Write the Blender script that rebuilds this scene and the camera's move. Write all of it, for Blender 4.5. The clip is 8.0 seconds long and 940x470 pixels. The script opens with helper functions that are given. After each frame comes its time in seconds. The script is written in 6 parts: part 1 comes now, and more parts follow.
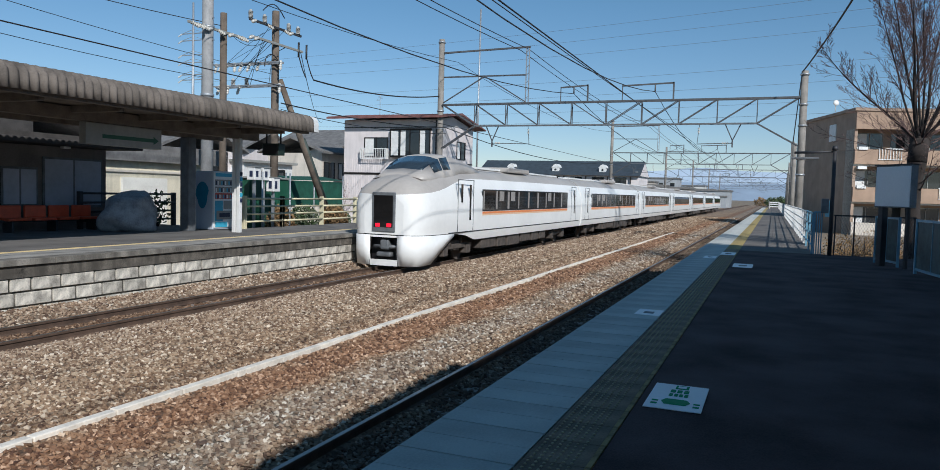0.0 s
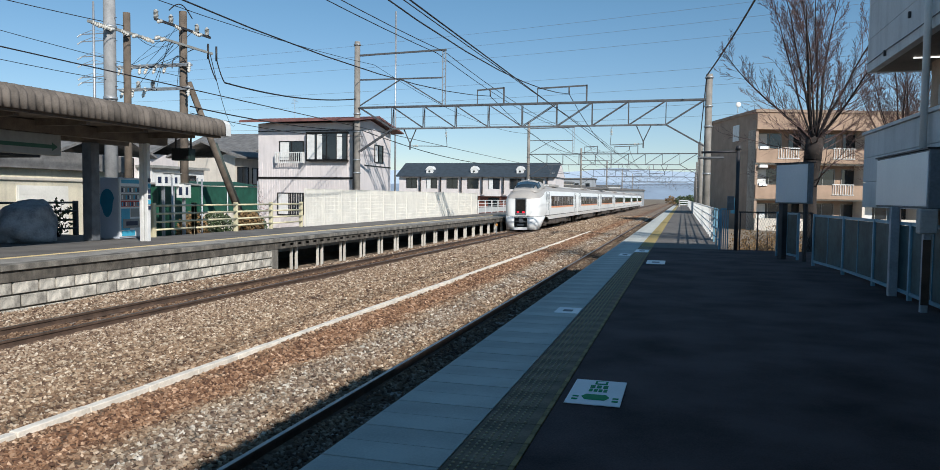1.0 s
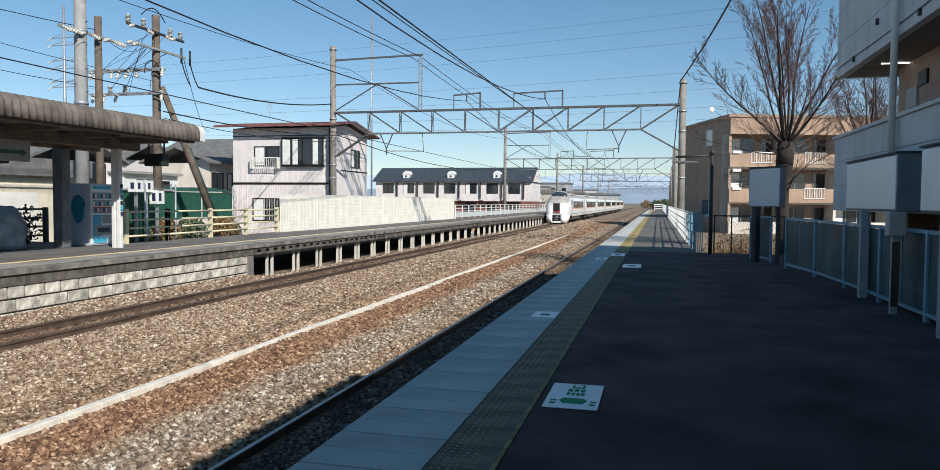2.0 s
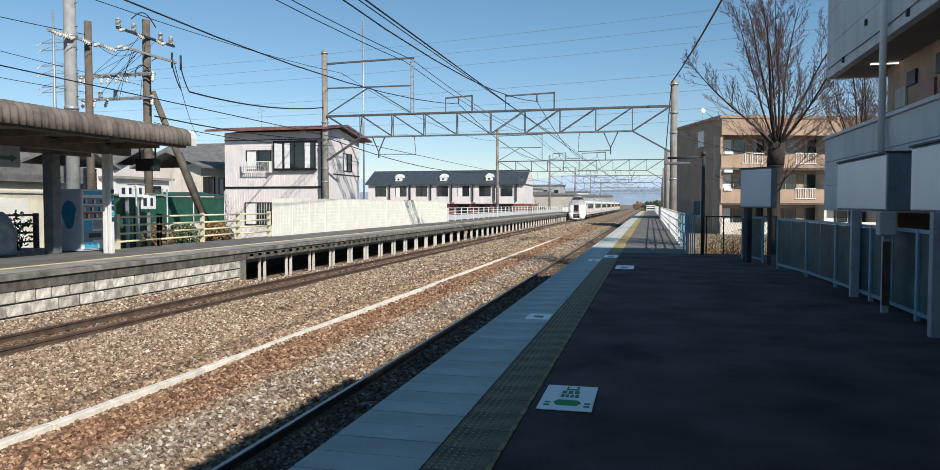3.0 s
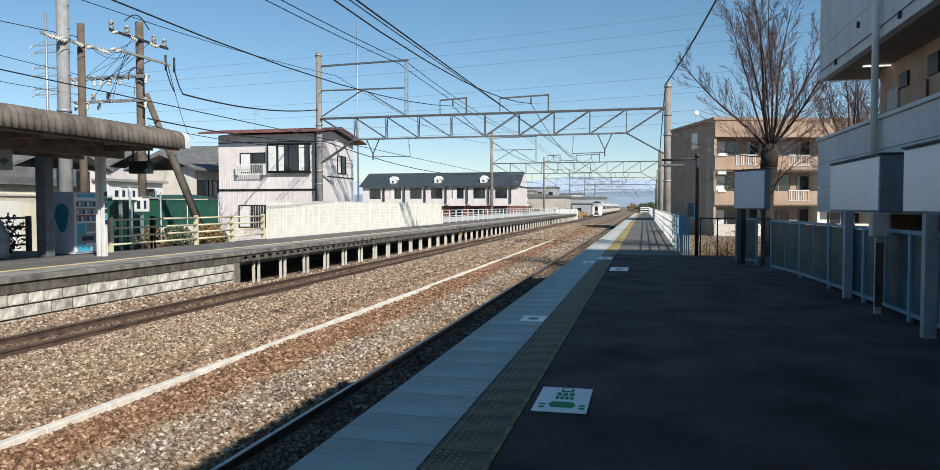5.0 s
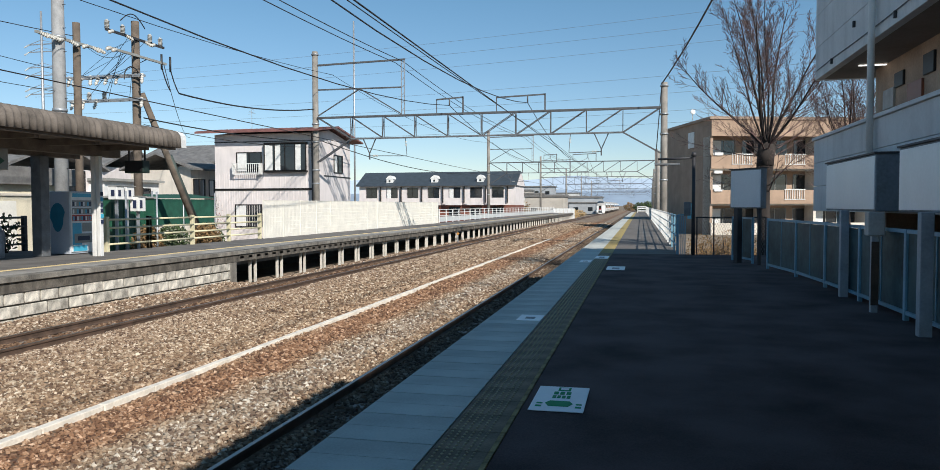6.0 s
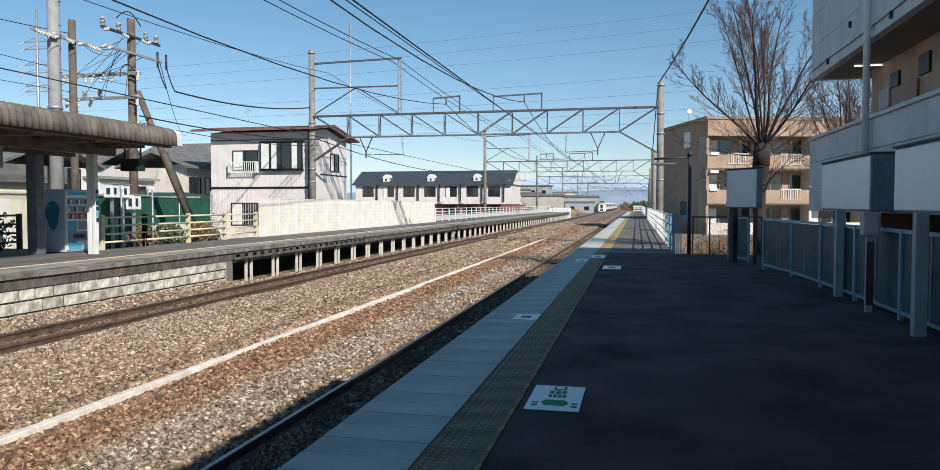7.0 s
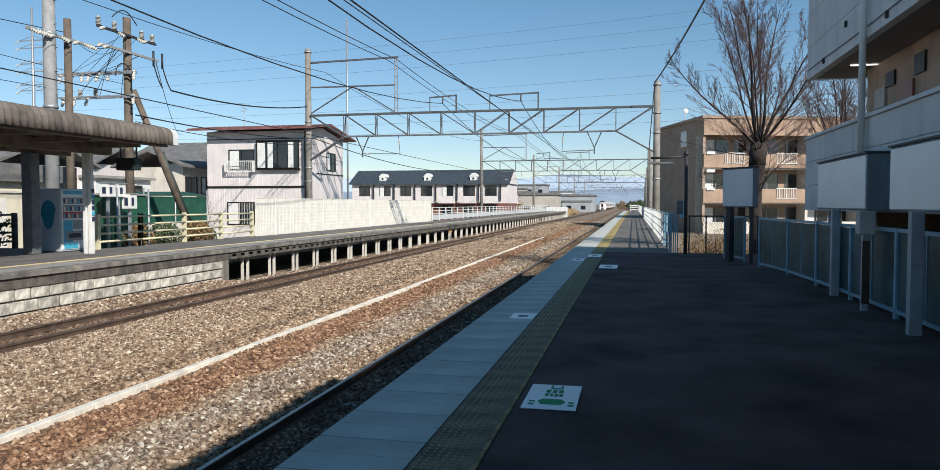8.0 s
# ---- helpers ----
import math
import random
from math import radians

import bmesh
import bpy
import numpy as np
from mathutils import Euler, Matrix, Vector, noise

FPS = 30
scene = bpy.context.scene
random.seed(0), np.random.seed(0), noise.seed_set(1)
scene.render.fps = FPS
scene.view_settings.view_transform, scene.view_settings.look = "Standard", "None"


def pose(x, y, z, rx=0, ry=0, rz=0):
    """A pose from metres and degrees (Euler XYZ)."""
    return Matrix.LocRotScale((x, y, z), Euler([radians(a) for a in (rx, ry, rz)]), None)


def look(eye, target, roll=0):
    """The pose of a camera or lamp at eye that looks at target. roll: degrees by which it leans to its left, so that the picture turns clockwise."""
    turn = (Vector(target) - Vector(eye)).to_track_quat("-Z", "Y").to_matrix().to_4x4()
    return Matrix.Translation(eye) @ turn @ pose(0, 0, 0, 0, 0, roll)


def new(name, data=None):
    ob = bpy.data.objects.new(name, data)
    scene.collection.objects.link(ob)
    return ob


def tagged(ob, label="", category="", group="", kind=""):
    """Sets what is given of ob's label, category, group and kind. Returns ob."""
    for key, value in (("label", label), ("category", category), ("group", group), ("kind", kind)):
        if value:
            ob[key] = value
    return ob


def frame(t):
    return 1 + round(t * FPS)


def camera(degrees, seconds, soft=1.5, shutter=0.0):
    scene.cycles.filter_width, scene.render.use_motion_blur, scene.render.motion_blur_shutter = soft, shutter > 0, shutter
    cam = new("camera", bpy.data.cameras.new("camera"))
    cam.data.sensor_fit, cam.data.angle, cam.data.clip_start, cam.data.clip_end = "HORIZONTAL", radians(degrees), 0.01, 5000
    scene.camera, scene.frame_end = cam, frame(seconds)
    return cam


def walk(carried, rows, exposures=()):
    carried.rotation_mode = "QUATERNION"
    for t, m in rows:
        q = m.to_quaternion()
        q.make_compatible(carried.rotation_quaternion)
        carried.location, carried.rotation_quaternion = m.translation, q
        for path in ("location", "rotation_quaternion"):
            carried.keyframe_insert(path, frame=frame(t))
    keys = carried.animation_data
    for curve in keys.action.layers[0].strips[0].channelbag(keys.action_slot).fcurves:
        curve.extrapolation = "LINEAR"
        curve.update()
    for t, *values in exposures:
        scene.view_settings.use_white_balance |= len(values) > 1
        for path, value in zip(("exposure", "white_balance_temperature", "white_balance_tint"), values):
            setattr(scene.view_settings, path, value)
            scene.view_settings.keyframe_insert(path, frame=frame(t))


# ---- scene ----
# camera: stands on the platform and turns with the departing train
cam = camera(65.0, 8.0, soft=0.5)
EYE = (0.0, 0.0, 1.52)
PATH = [
    (0.0, 22.32, -3.31, -1.57),
    (0.5, 17.89, -3.13, -1.13),
    (1.0, 16.06, -2.99, -0.65),
    (1.5, 15.18, -2.87, -0.53),
    (2.0, 14.27, -2.60, -0.43),
    (3.5, 13.61, -2.36, 0.03),
    (4.0, 13.49, -2.29, 0.02),
    (4.5, 13.38, -2.22, 0.04),
    (6.0, 13.02, -2.28, 0.14),
    (6.5, 12.87, -2.32, 0.09),
    (7.0, 12.74, -2.36, -0.01),
    (7.5, 12.65, -2.38, -0.06),
    (8.0, 12.48, -2.42, -0.00),
]
walk(cam, [(t, pose(*EYE, 90 + p, r, y)) for t, y, p, r in PATH],
     exposures=[(0.0, -0.38, 6000, 10), (0.5, -0.24, 6150, 10), (1.0, -0.14, 6300, 10), (2.0, -0.05, 6450, 10), (4.0, 0.0, 6500, 10), (8.0, 0.0, 6500, 10)])

# light: clear winter day, sun behind and to the right
SUN_ELEV, SUN_TURN = 34.0, 135.5
world = bpy.data.worlds.new("sky")
scene.world = world
world.use_nodes = True
wn = world.node_tree.nodes
sky = wn.new("ShaderNodeTexSky")
sky.sky_type, sky.sun_disc = "NISHITA", False
sky.sun_elevation, sky.sun_rotation = radians(SUN_ELEV), radians(SUN_TURN)
sky.air_density, sky.dust_density, sky.ozone_density, sky.altitude = 1.0, 0.1, 2.2, 400
wn["Background"].inputs["Strength"].default_value = 0.112
gain = wn.new("ShaderNodeMix")
gain.data_type, gain.blend_type = "RGBA", "MULTIPLY"
gain.inputs["Factor"].default_value = 1.0
# clear blue overhead, paler milky haze low down
ray = wn.new("ShaderNodeTexCoord")
rise = wn.new("ShaderNodeSeparateXYZ")
tint = wn.new("ShaderNodeValToRGB")
tint.color_ramp.elements[0].position, tint.color_ramp.elements[0].color = 0.0, (0.885, 0.885, 0.96, 1)
tint.color_ramp.elements[1].position, tint.color_ramp.elements[1].color = 0.38, (0.665, 0.985, 0.985, 1)
world.node_tree.links.new(ray.outputs["Generated"], rise.inputs[0])
world.node_tree.links.new(rise.outputs["Z"], tint.inputs[0])
world.node_tree.links.new(tint.outputs[0], gain.inputs["B"])
world.node_tree.links.new(sky.outputs[0], gain.inputs["A"])
world.node_tree.links.new(gain.outputs["Result"], wn["Background"].inputs["Color"])
sun = new("sun", bpy.data.lights.new("sun", "SUN"))
sun.data.energy, sun.data.angle, sun.data.color = 5.6, radians(0.8), (1.0, 0.95, 0.87)
to_sun = Vector((math.sin(radians(SUN_TURN)) * math.cos(radians(SUN_ELEV)), math.cos(radians(SUN_TURN)) * math.cos(radians(SUN_ELEV)), math.sin(radians(SUN_ELEV))))
sun.matrix_world = look(to_sun * 100, (0, 0, 0))

# mesh tools
def box(bm, x0, x1, y0, y1, z0, z1, bevel=0.0):
    v = [bm.verts.new((x, y, z)) for x in (x0, x1) for y in (y0, y1) for z in (z0, z1)]
    fs = [bm.faces.new([v[i] for i in q]) for q in ((0, 1, 3, 2), (4, 6, 7, 5), (0, 4, 5, 1), (2, 3, 7, 6), (0, 2, 6, 4), (1, 5, 7, 3))]
    if bevel:
        es = list({e for f in fs for e in f.edges})
        bmesh.ops.bevel(bm, geom=es, offset=bevel, segments=2, affect="EDGES", profile=0.5)
    return fs


def tube(bm, a, b, r0, r1=None, seg=10, caps=True):
    """A round bar from a to b."""
    a, b = Vector(a), Vector(b)
    r1 = r0 if r1 is None else r1
    d = (b - a).normalized()
    u = d.orthogonal().normalized()
    w = d.cross(u)
    rings = []
    for c, r in ((a, r0), (b, r1)):
        rings.append([bm.verts.new(c + (u * math.cos(k * math.tau / seg) + w * math.sin(k * math.tau / seg)) * r) for k in range(seg)])
    for k in range(seg):
        f = bm.faces.new((rings[0][k], rings[0][(k + 1) % seg], rings[1][(k + 1) % seg], rings[1][k]))
        f.smooth = seg > 5
    if caps:
        bm.faces.new(rings[0][::-1])
        bm.faces.new(rings[1])


def bar(bm, a, b, w, h=None, up=(0, 0, 1)):
    """A square bar from a to b, w wide and h deep along up."""
    a, b = Vector(a), Vector(b)
    h = h or w
    d = (b - a).normalized()
    u = d.cross(Vector(up))
    if u.length < 1e-4:
        u = Vector((1, 0, 0))
    u.normalize()
    n = u.cross(d).normalized()
    c = [[bm.verts.new(p + u * su * w / 2 + n * sn * h / 2) for su, sn in ((-1, -1), (1, -1), (1, 1), (-1, 1))] for p in (a, b)]
    for k in range(4):
        bm.faces.new((c[0][k], c[0][(k + 1) % 4], c[1][(k + 1) % 4], c[1][k]))
    bm.faces.new(c[0][::-1])
    bm.faces.new(c[1])


def prism(bm, outline, axis, lo, hi):
    """An outline of (u, v) drawn out along an axis: x (u=y, v=z), y (u=x, v=z) or z (u=x, v=y)."""
    def at(u, v, w):
        return {"x": (w, u, v), "y": (u, w, v), "z": (u, v, w)}[axis]
    A = [bm.verts.new(at(u, v, lo)) for u, v in outline]
    B = [bm.verts.new(at(u, v, hi)) for u, v in outline]
    n = len(A)
    for k in range(n):
        bm.faces.new((A[k], A[(k + 1) % n], B[(k + 1) % n], B[k]))
    bm.faces.new(A[::-1])
    bm.faces.new(B)


def quad(bm, *pts):
    return bm.faces.new([bm.verts.new(p) for p in pts])


def wire(bm, pts, r, seg=5):
    """One continuous round wire through the points."""
    pts = [Vector(p) for p in pts]
    rings = []
    for i, p in enumerate(pts):
        d = (pts[min(i + 1, len(pts) - 1)] - pts[max(i - 1, 0)]).normalized()
        u = d.cross(Vector((0.31, 0.17, 0.93)))
        u = u.normalized() if u.length > 1e-3 else Vector((1, 0, 0))
        w = d.cross(u)
        rings.append([bm.verts.new(p + (u * math.cos(k * math.tau / seg) + w * math.sin(k * math.tau / seg)) * r) for k in range(seg)])
    for P, Q in zip(rings, rings[1:]):
        for k in range(seg):
            bm.faces.new((P[k], P[(k + 1) % seg], Q[(k + 1) % seg], Q[k])).smooth = True


def sag(a, b, drop, n=8):
    a, b = Vector(a), Vector(b)
    return [a.lerp(b, k / n) - Vector((0, 0, 4 * drop * (k / n) * (1 - k / n))) for k in range(n + 1)]


def finish(bm):
    bmesh.ops.recalc_face_normals(bm, faces=bm.faces[:])


def part(name, bm, material, parent=None, label="", kind=""):
    """One mesh object out of a bmesh, under a thing or a part."""
    finish(bm)
    me = bpy.data.meshes.new(name)
    bm.to_mesh(me)
    bm.free()
    me.materials.append(material)
    ob = new(name, me)
    if parent is not None:
        ob.parent = parent
    return tagged(ob, label, kind=kind)


def thing(name, label, category, at=(0, 0, 0), group="", turn=0.0, kind=""):
    ob = new(name)
    ob.empty_display_size = 0.1
    ob.matrix_basis = pose(*at, 0, 0, turn)
    return tagged(ob, label, category, group, kind)


def share(name, mesh, parent, m, material=None):
    """Another piece on the same mesh."""
    ob = new(name, mesh)
    ob.parent = parent
    ob.matrix_basis = m
    return ob


def B(*boxes, bevel=0.0):
    bm = bmesh.new()
    for b in boxes:
        box(bm, *b, bevel=bevel)
    return bm


# materials
def mat(name, base, rough=0.7, metal=0.0, vary=0.25, scale=3.0, fine=40.0, bump=0.15, dark=None, stain=0.0, per_object=0.0, island=0.0, spec=0.5, depth=0.01, stain_from=0.5):
    """A surface with wear at two scales: broad patches, fine grain, and a light relief."""
    m = bpy.data.materials.new(name)
    m.use_nodes = True
    n, l = m.node_tree.nodes, m.node_tree.links
    p = n["Principled BSDF"]
    p.inputs["Roughness"].default_value, p.inputs["Metallic"].default_value = rough, metal
    p.inputs["Specular IOR Level"].default_value = spec
    co = n.new("ShaderNodeTexCoord")
    big, small = n.new("ShaderNodeTexNoise"), n.new("ShaderNodeTexNoise")
    big.inputs["Scale"].default_value, big.inputs["Detail"].default_value = scale, 6
    small.inputs["Scale"].default_value, small.inputs["Detail"].default_value = fine, 3
    for t in (big, small):
        l.new(co.outputs["Object"], t.inputs["Vector"])
    mix = n.new("ShaderNodeMix")
    mix.data_type = "RGBA"
    dk = dark or tuple(c * (1 - vary * 1.6) for c in base)
    lt = tuple(min(1, c * (1 + vary * 0.5)) for c in base)
    mix.inputs["A"].default_value, mix.inputs["B"].default_value = (*dk, 1), (*lt, 1)
    ramp = n.new("ShaderNodeMapRange")
    ramp.inputs["From Min"].default_value, ramp.inputs["From Max"].default_value = 0.3, 0.62
    add = n.new("ShaderNodeMath")
    add.operation = "MULTIPLY_ADD"
    add.inputs[1].default_value = 0.3
    l.new(small.outputs[0], add.inputs[0])
    sub = n.new("ShaderNodeMath")
    sub.operation = "MULTIPLY"
    sub.inputs[1].default_value = 0.72
    l.new(big.outputs[0], sub.inputs[0])
    l.new(sub.outputs[0], add.inputs[2])
    l.new(add.outputs[0], ramp.inputs["Value"])
    l.new(ramp.outputs[0], mix.inputs["Factor"])
    out = mix.outputs["Result"]
    if stain:
        wv = n.new("ShaderNodeTexNoise")
        wv.inputs["Scale"].default_value, wv.inputs["Detail"].default_value = 1.0, 8
        mp = n.new("ShaderNodeMapping")
        mp.inputs["Scale"].default_value = (3.0, 3.0, 0.35)
        l.new(co.outputs["Object"], mp.inputs["Vector"])
        l.new(mp.outputs[0], wv.inputs["Vector"])
        r2 = n.new("ShaderNodeMapRange")
        r2.inputs["From Min"].default_value, r2.inputs["From Max"].default_value = stain_from, stain_from + 0.25
        r2.inputs["To Max"].default_value = stain
        l.new(wv.outputs[0], r2.inputs["Value"])
        m2 = n.new("ShaderNodeMix")
        m2.data_type = "RGBA"
        m2.inputs["B"].default_value = (*tuple(c * 0.35 for c in base), 1)
        l.new(r2.outputs[0], m2.inputs["Factor"])
        l.new(out, m2.inputs["A"])
        out = m2.outputs["Result"]
    if per_object or island:
        src = n.new("ShaderNodeObjectInfo") if per_object else n.new("ShaderNodeNewGeometry")
        r3 = n.new("ShaderNodeMapRange")
        k = per_object or island
        r3.inputs["To Min"].default_value, r3.inputs["To Max"].default_value = 1 - k, 1 + k
        l.new(src.outputs["Random"] if per_object else src.outputs["Random Per Island"], r3.inputs["Value"])
        hs = n.new("ShaderNodeHueSaturation")
        l.new(r3.outputs[0], hs.inputs["Value"])
        l.new(out, hs.inputs["Color"])
        out = hs.outputs["Color"]
    l.new(out, p.inputs["Base Color"])
    if bump:
        bp = n.new("ShaderNodeBump")
        bp.inputs["Strength"].default_value, bp.inputs["Distance"].default_value = bump, depth
        l.new(small.outputs[0], bp.inputs["Height"])
        l.new(bp.outputs[0], p.inputs["Normal"])
    return m


def glow(name, color, strength):
    m = bpy.data.materials.new(name)
    m.use_nodes = True
    p = m.node_tree.nodes["Principled BSDF"]
    p.inputs["Base Color"].default_value = (*color, 1)
    p.inputs["Emission Color"].default_value = (*color, 1)
    p.inputs["Emission Strength"].default_value = strength
    return m


def pane_mat(name, tint=(0.02, 0.025, 0.03), rough=0.05):
    """Window glass before a dark room."""
    return mat(name, tint, rough, 0.0, 0.2, 0.7, 3.0, 0.02, spec=0.8)


ASPHALT = mat("platform asphalt", (0.112, 0.081, 0.079), 0.9, vary=0.4, scale=1.1, fine=90, bump=0.35, depth=0.006, spec=0.12)
# lighter copy of the platform asphalt, sunlight on the far end painted in
SUNASPHALT = mat("asphalt with painted sun", (0.15, 0.135, 0.122), 0.92, vary=0.3, scale=0.9, fine=70, bump=0.3)
CONCRETE = mat("edge concrete", (0.52, 0.53, 0.49), 0.85, vary=0.2, scale=1.5, fine=60, bump=0.2, per_object=0.06)
OLDCON = mat("weathered concrete", (0.24, 0.22, 0.19), 0.9, vary=0.5, scale=2.2, fine=35, bump=0.4, stain=0.85, stain_from=0.42)
TACTILE = mat("tactile yellow", (0.40, 0.30, 0.11), 0.8, vary=0.3, scale=2.5, fine=70, bump=0.2, stain=0.3)
# darker copy of the yellow for the near tiles: wear plus painted shade
WORNSHADEYEL = mat("worn yellow tile in painted shade", (0.23, 0.17, 0.115), 0.85, vary=0.4, scale=2.2, fine=60, bump=0.3, stain=0.4, stain_from=0.4)
STUD = mat("rubbed tactile stud", (0.42, 0.35, 0.22), 0.8, vary=0.3, scale=4, fine=60, bump=0.1)
OLDYEL = mat("remains of yellow on the tile edge", (0.36, 0.27, 0.12), 0.85, vary=0.5, scale=3, fine=50, bump=0.2, stain=0.5)
LINEYEL = mat("yellow line paint", (0.84, 0.64, 0.32), 0.8, vary=0.3, scale=2.5, fine=30)
BLOCK = mat("whitewashed block", (0.58, 0.54, 0.47), 0.9, vary=0.5, scale=5.0, fine=25, bump=0.7, stain=0.95, stain_from=0.48, per_object=0.2)
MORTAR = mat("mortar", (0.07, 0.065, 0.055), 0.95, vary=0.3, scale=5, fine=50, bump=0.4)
RUST = mat("rusty rail side", (0.095, 0.06, 0.042), 0.8, vary=0.35, scale=4, fine=60, bump=0.3)
RAILTOP = mat("polished rail head", (0.30, 0.295, 0.29), 0.38, 1.0, vary=0.15, scale=2, fine=30, bump=0.05)
SLEEPER = mat("sleeper concrete", (0.26, 0.235, 0.21), 0.9, vary=0.3, scale=5, fine=50, bump=0.3, per_object=0.1)
POLECON = mat("pole concrete", (0.25, 0.23, 0.205), 0.85, vary=0.25, scale=2.5, fine=50, bump=0.2, stain=0.45)
POLEDARK = mat("dark wooden pole", (0.14, 0.11, 0.085), 0.9, vary=0.3, scale=3, fine=40, bump=0.3, stain=0.5)
GALV = mat("galvanised steel", (0.42, 0.44, 0.46), 0.5, 0.6, vary=0.2, scale=4, fine=30, bump=0.05, stain=0.25)
GRAYSTEEL = mat("painted grey steel", (0.16, 0.17, 0.18), 0.6, 0.2, vary=0.25, scale=4, fine=40, bump=0.05, stain=0.3)
DARKSTEEL = mat("dark steel", (0.05, 0.05, 0.055), 0.6, 0.3, vary=0.25, scale=4, fine=40, bump=0.1)
CABLE = mat("black cable", (0.02, 0.02, 0.022), 0.6, vary=0.1)
COPPER = mat("old contact wire", (0.05, 0.045, 0.045), 0.5, 0.5, vary=0.1)
PORCELAIN = mat("insulator porcelain", (0.62, 0.6, 0.55), 0.3, vary=0.15, scale=20, fine=60, bump=0.0)
WHITEPAINT = mat("white painted metal", (0.75, 0.75, 0.73), 0.5, vary=0.1, scale=3, fine=40, bump=0.03, stain=0.15)
CREAM = mat("cream painted steel", (0.66, 0.60, 0.40), 0.55, vary=0.15, scale=3, fine=30, bump=0.05, stain=0.3)
SCREENW = mat("cream lattice panel", (0.75, 0.72, 0.65), 0.6, vary=0.08, scale=2, fine=25, bump=0.05)
BLUEFENCE = mat("pale blue fence paint", (0.18, 0.36, 0.47), 0.5, vary=0.15, scale=3, fine=30, bump=0.04, stain=0.2)
FROST = mat("smoky fence panel", (0.042, 0.095, 0.108), 0.5, vary=0.45, scale=1.5, fine=10, bump=0.03, stain=0.3, spec=0.15)
GLASS = pane_mat("window glass")
EYEWHITE = mat("signboard face", (0.78, 0.80, 0.82), 0.35, vary=0.06, scale=1.0, fine=20, bump=0.02)
BLACK = mat("black plastic", (0.015, 0.015, 0.017), 0.5, vary=0.1)
BARK = mat("dark bark", (0.034, 0.027, 0.024), 0.95, vary=0.4, scale=6, fine=40, bump=0.6)
TWIG = mat("twig bark", (0.15, 0.095, 0.085), 0.95, vary=0.2, scale=6, fine=40, bump=0.0)

# ---- ground, ballast and tracks ----
NEAR_TRACK, FAR_TRACK, RAIL_TOP = -3.55, -11.72, -1.05
DIRT = mat("dry earth", (0.23, 0.18, 0.125), 0.95, vary=0.4, scale=0.5, fine=12, bump=0.4)


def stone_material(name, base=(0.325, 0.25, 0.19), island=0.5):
    """Ballast: brown and grey stones, rust-stained beside the worn track; near-track shade painted in."""
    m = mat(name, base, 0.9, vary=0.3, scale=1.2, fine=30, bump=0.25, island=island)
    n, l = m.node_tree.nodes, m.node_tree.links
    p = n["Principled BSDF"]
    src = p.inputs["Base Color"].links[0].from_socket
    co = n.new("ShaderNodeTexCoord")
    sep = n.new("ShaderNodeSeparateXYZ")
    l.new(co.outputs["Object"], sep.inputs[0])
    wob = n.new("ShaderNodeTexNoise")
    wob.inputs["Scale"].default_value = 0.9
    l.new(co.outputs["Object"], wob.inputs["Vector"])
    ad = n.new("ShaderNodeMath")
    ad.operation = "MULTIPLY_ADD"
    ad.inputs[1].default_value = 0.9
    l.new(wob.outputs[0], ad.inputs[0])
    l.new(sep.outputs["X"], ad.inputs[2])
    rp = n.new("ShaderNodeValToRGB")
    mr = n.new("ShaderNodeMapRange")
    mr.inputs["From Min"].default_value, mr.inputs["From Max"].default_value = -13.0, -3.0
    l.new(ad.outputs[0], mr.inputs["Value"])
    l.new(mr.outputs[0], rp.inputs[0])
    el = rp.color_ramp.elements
    # the ramp's dark end paints the near track's shade into the stones
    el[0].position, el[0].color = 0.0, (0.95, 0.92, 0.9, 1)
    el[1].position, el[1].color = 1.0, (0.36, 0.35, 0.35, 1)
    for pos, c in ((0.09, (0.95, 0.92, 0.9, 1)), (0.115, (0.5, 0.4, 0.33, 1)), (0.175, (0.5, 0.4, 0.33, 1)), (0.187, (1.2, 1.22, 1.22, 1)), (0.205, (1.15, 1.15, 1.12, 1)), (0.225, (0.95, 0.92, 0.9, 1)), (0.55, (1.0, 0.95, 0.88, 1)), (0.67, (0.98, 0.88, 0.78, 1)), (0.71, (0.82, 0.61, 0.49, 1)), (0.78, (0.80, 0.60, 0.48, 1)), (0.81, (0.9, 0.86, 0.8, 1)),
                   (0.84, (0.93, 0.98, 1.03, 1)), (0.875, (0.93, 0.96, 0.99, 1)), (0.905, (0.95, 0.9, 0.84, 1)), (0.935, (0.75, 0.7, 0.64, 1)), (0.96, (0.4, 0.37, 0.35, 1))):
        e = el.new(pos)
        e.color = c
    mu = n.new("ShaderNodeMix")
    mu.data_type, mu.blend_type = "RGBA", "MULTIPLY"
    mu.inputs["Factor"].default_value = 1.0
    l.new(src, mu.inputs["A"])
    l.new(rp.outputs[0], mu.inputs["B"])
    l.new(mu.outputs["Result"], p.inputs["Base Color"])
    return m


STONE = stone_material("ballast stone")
# each stone takes its own tone: dark rusty, brown, tan or pale grey
_sn, _sl = STONE.node_tree.nodes, STONE.node_tree.links
_geo = _sn.new("ShaderNodeNewGeometry")
_tone = _sn.new("ShaderNodeValToRGB")
_sl.new(_geo.outputs["Random Per Island"], _tone.inputs[0])
_te = _tone.color_ramp.elements
_te[0].position, _te[0].color = 0.0, (0.09, 0.055, 0.04, 1)
_te[1].position, _te[1].color = 1.0, (0.68, 0.60, 0.50, 1)
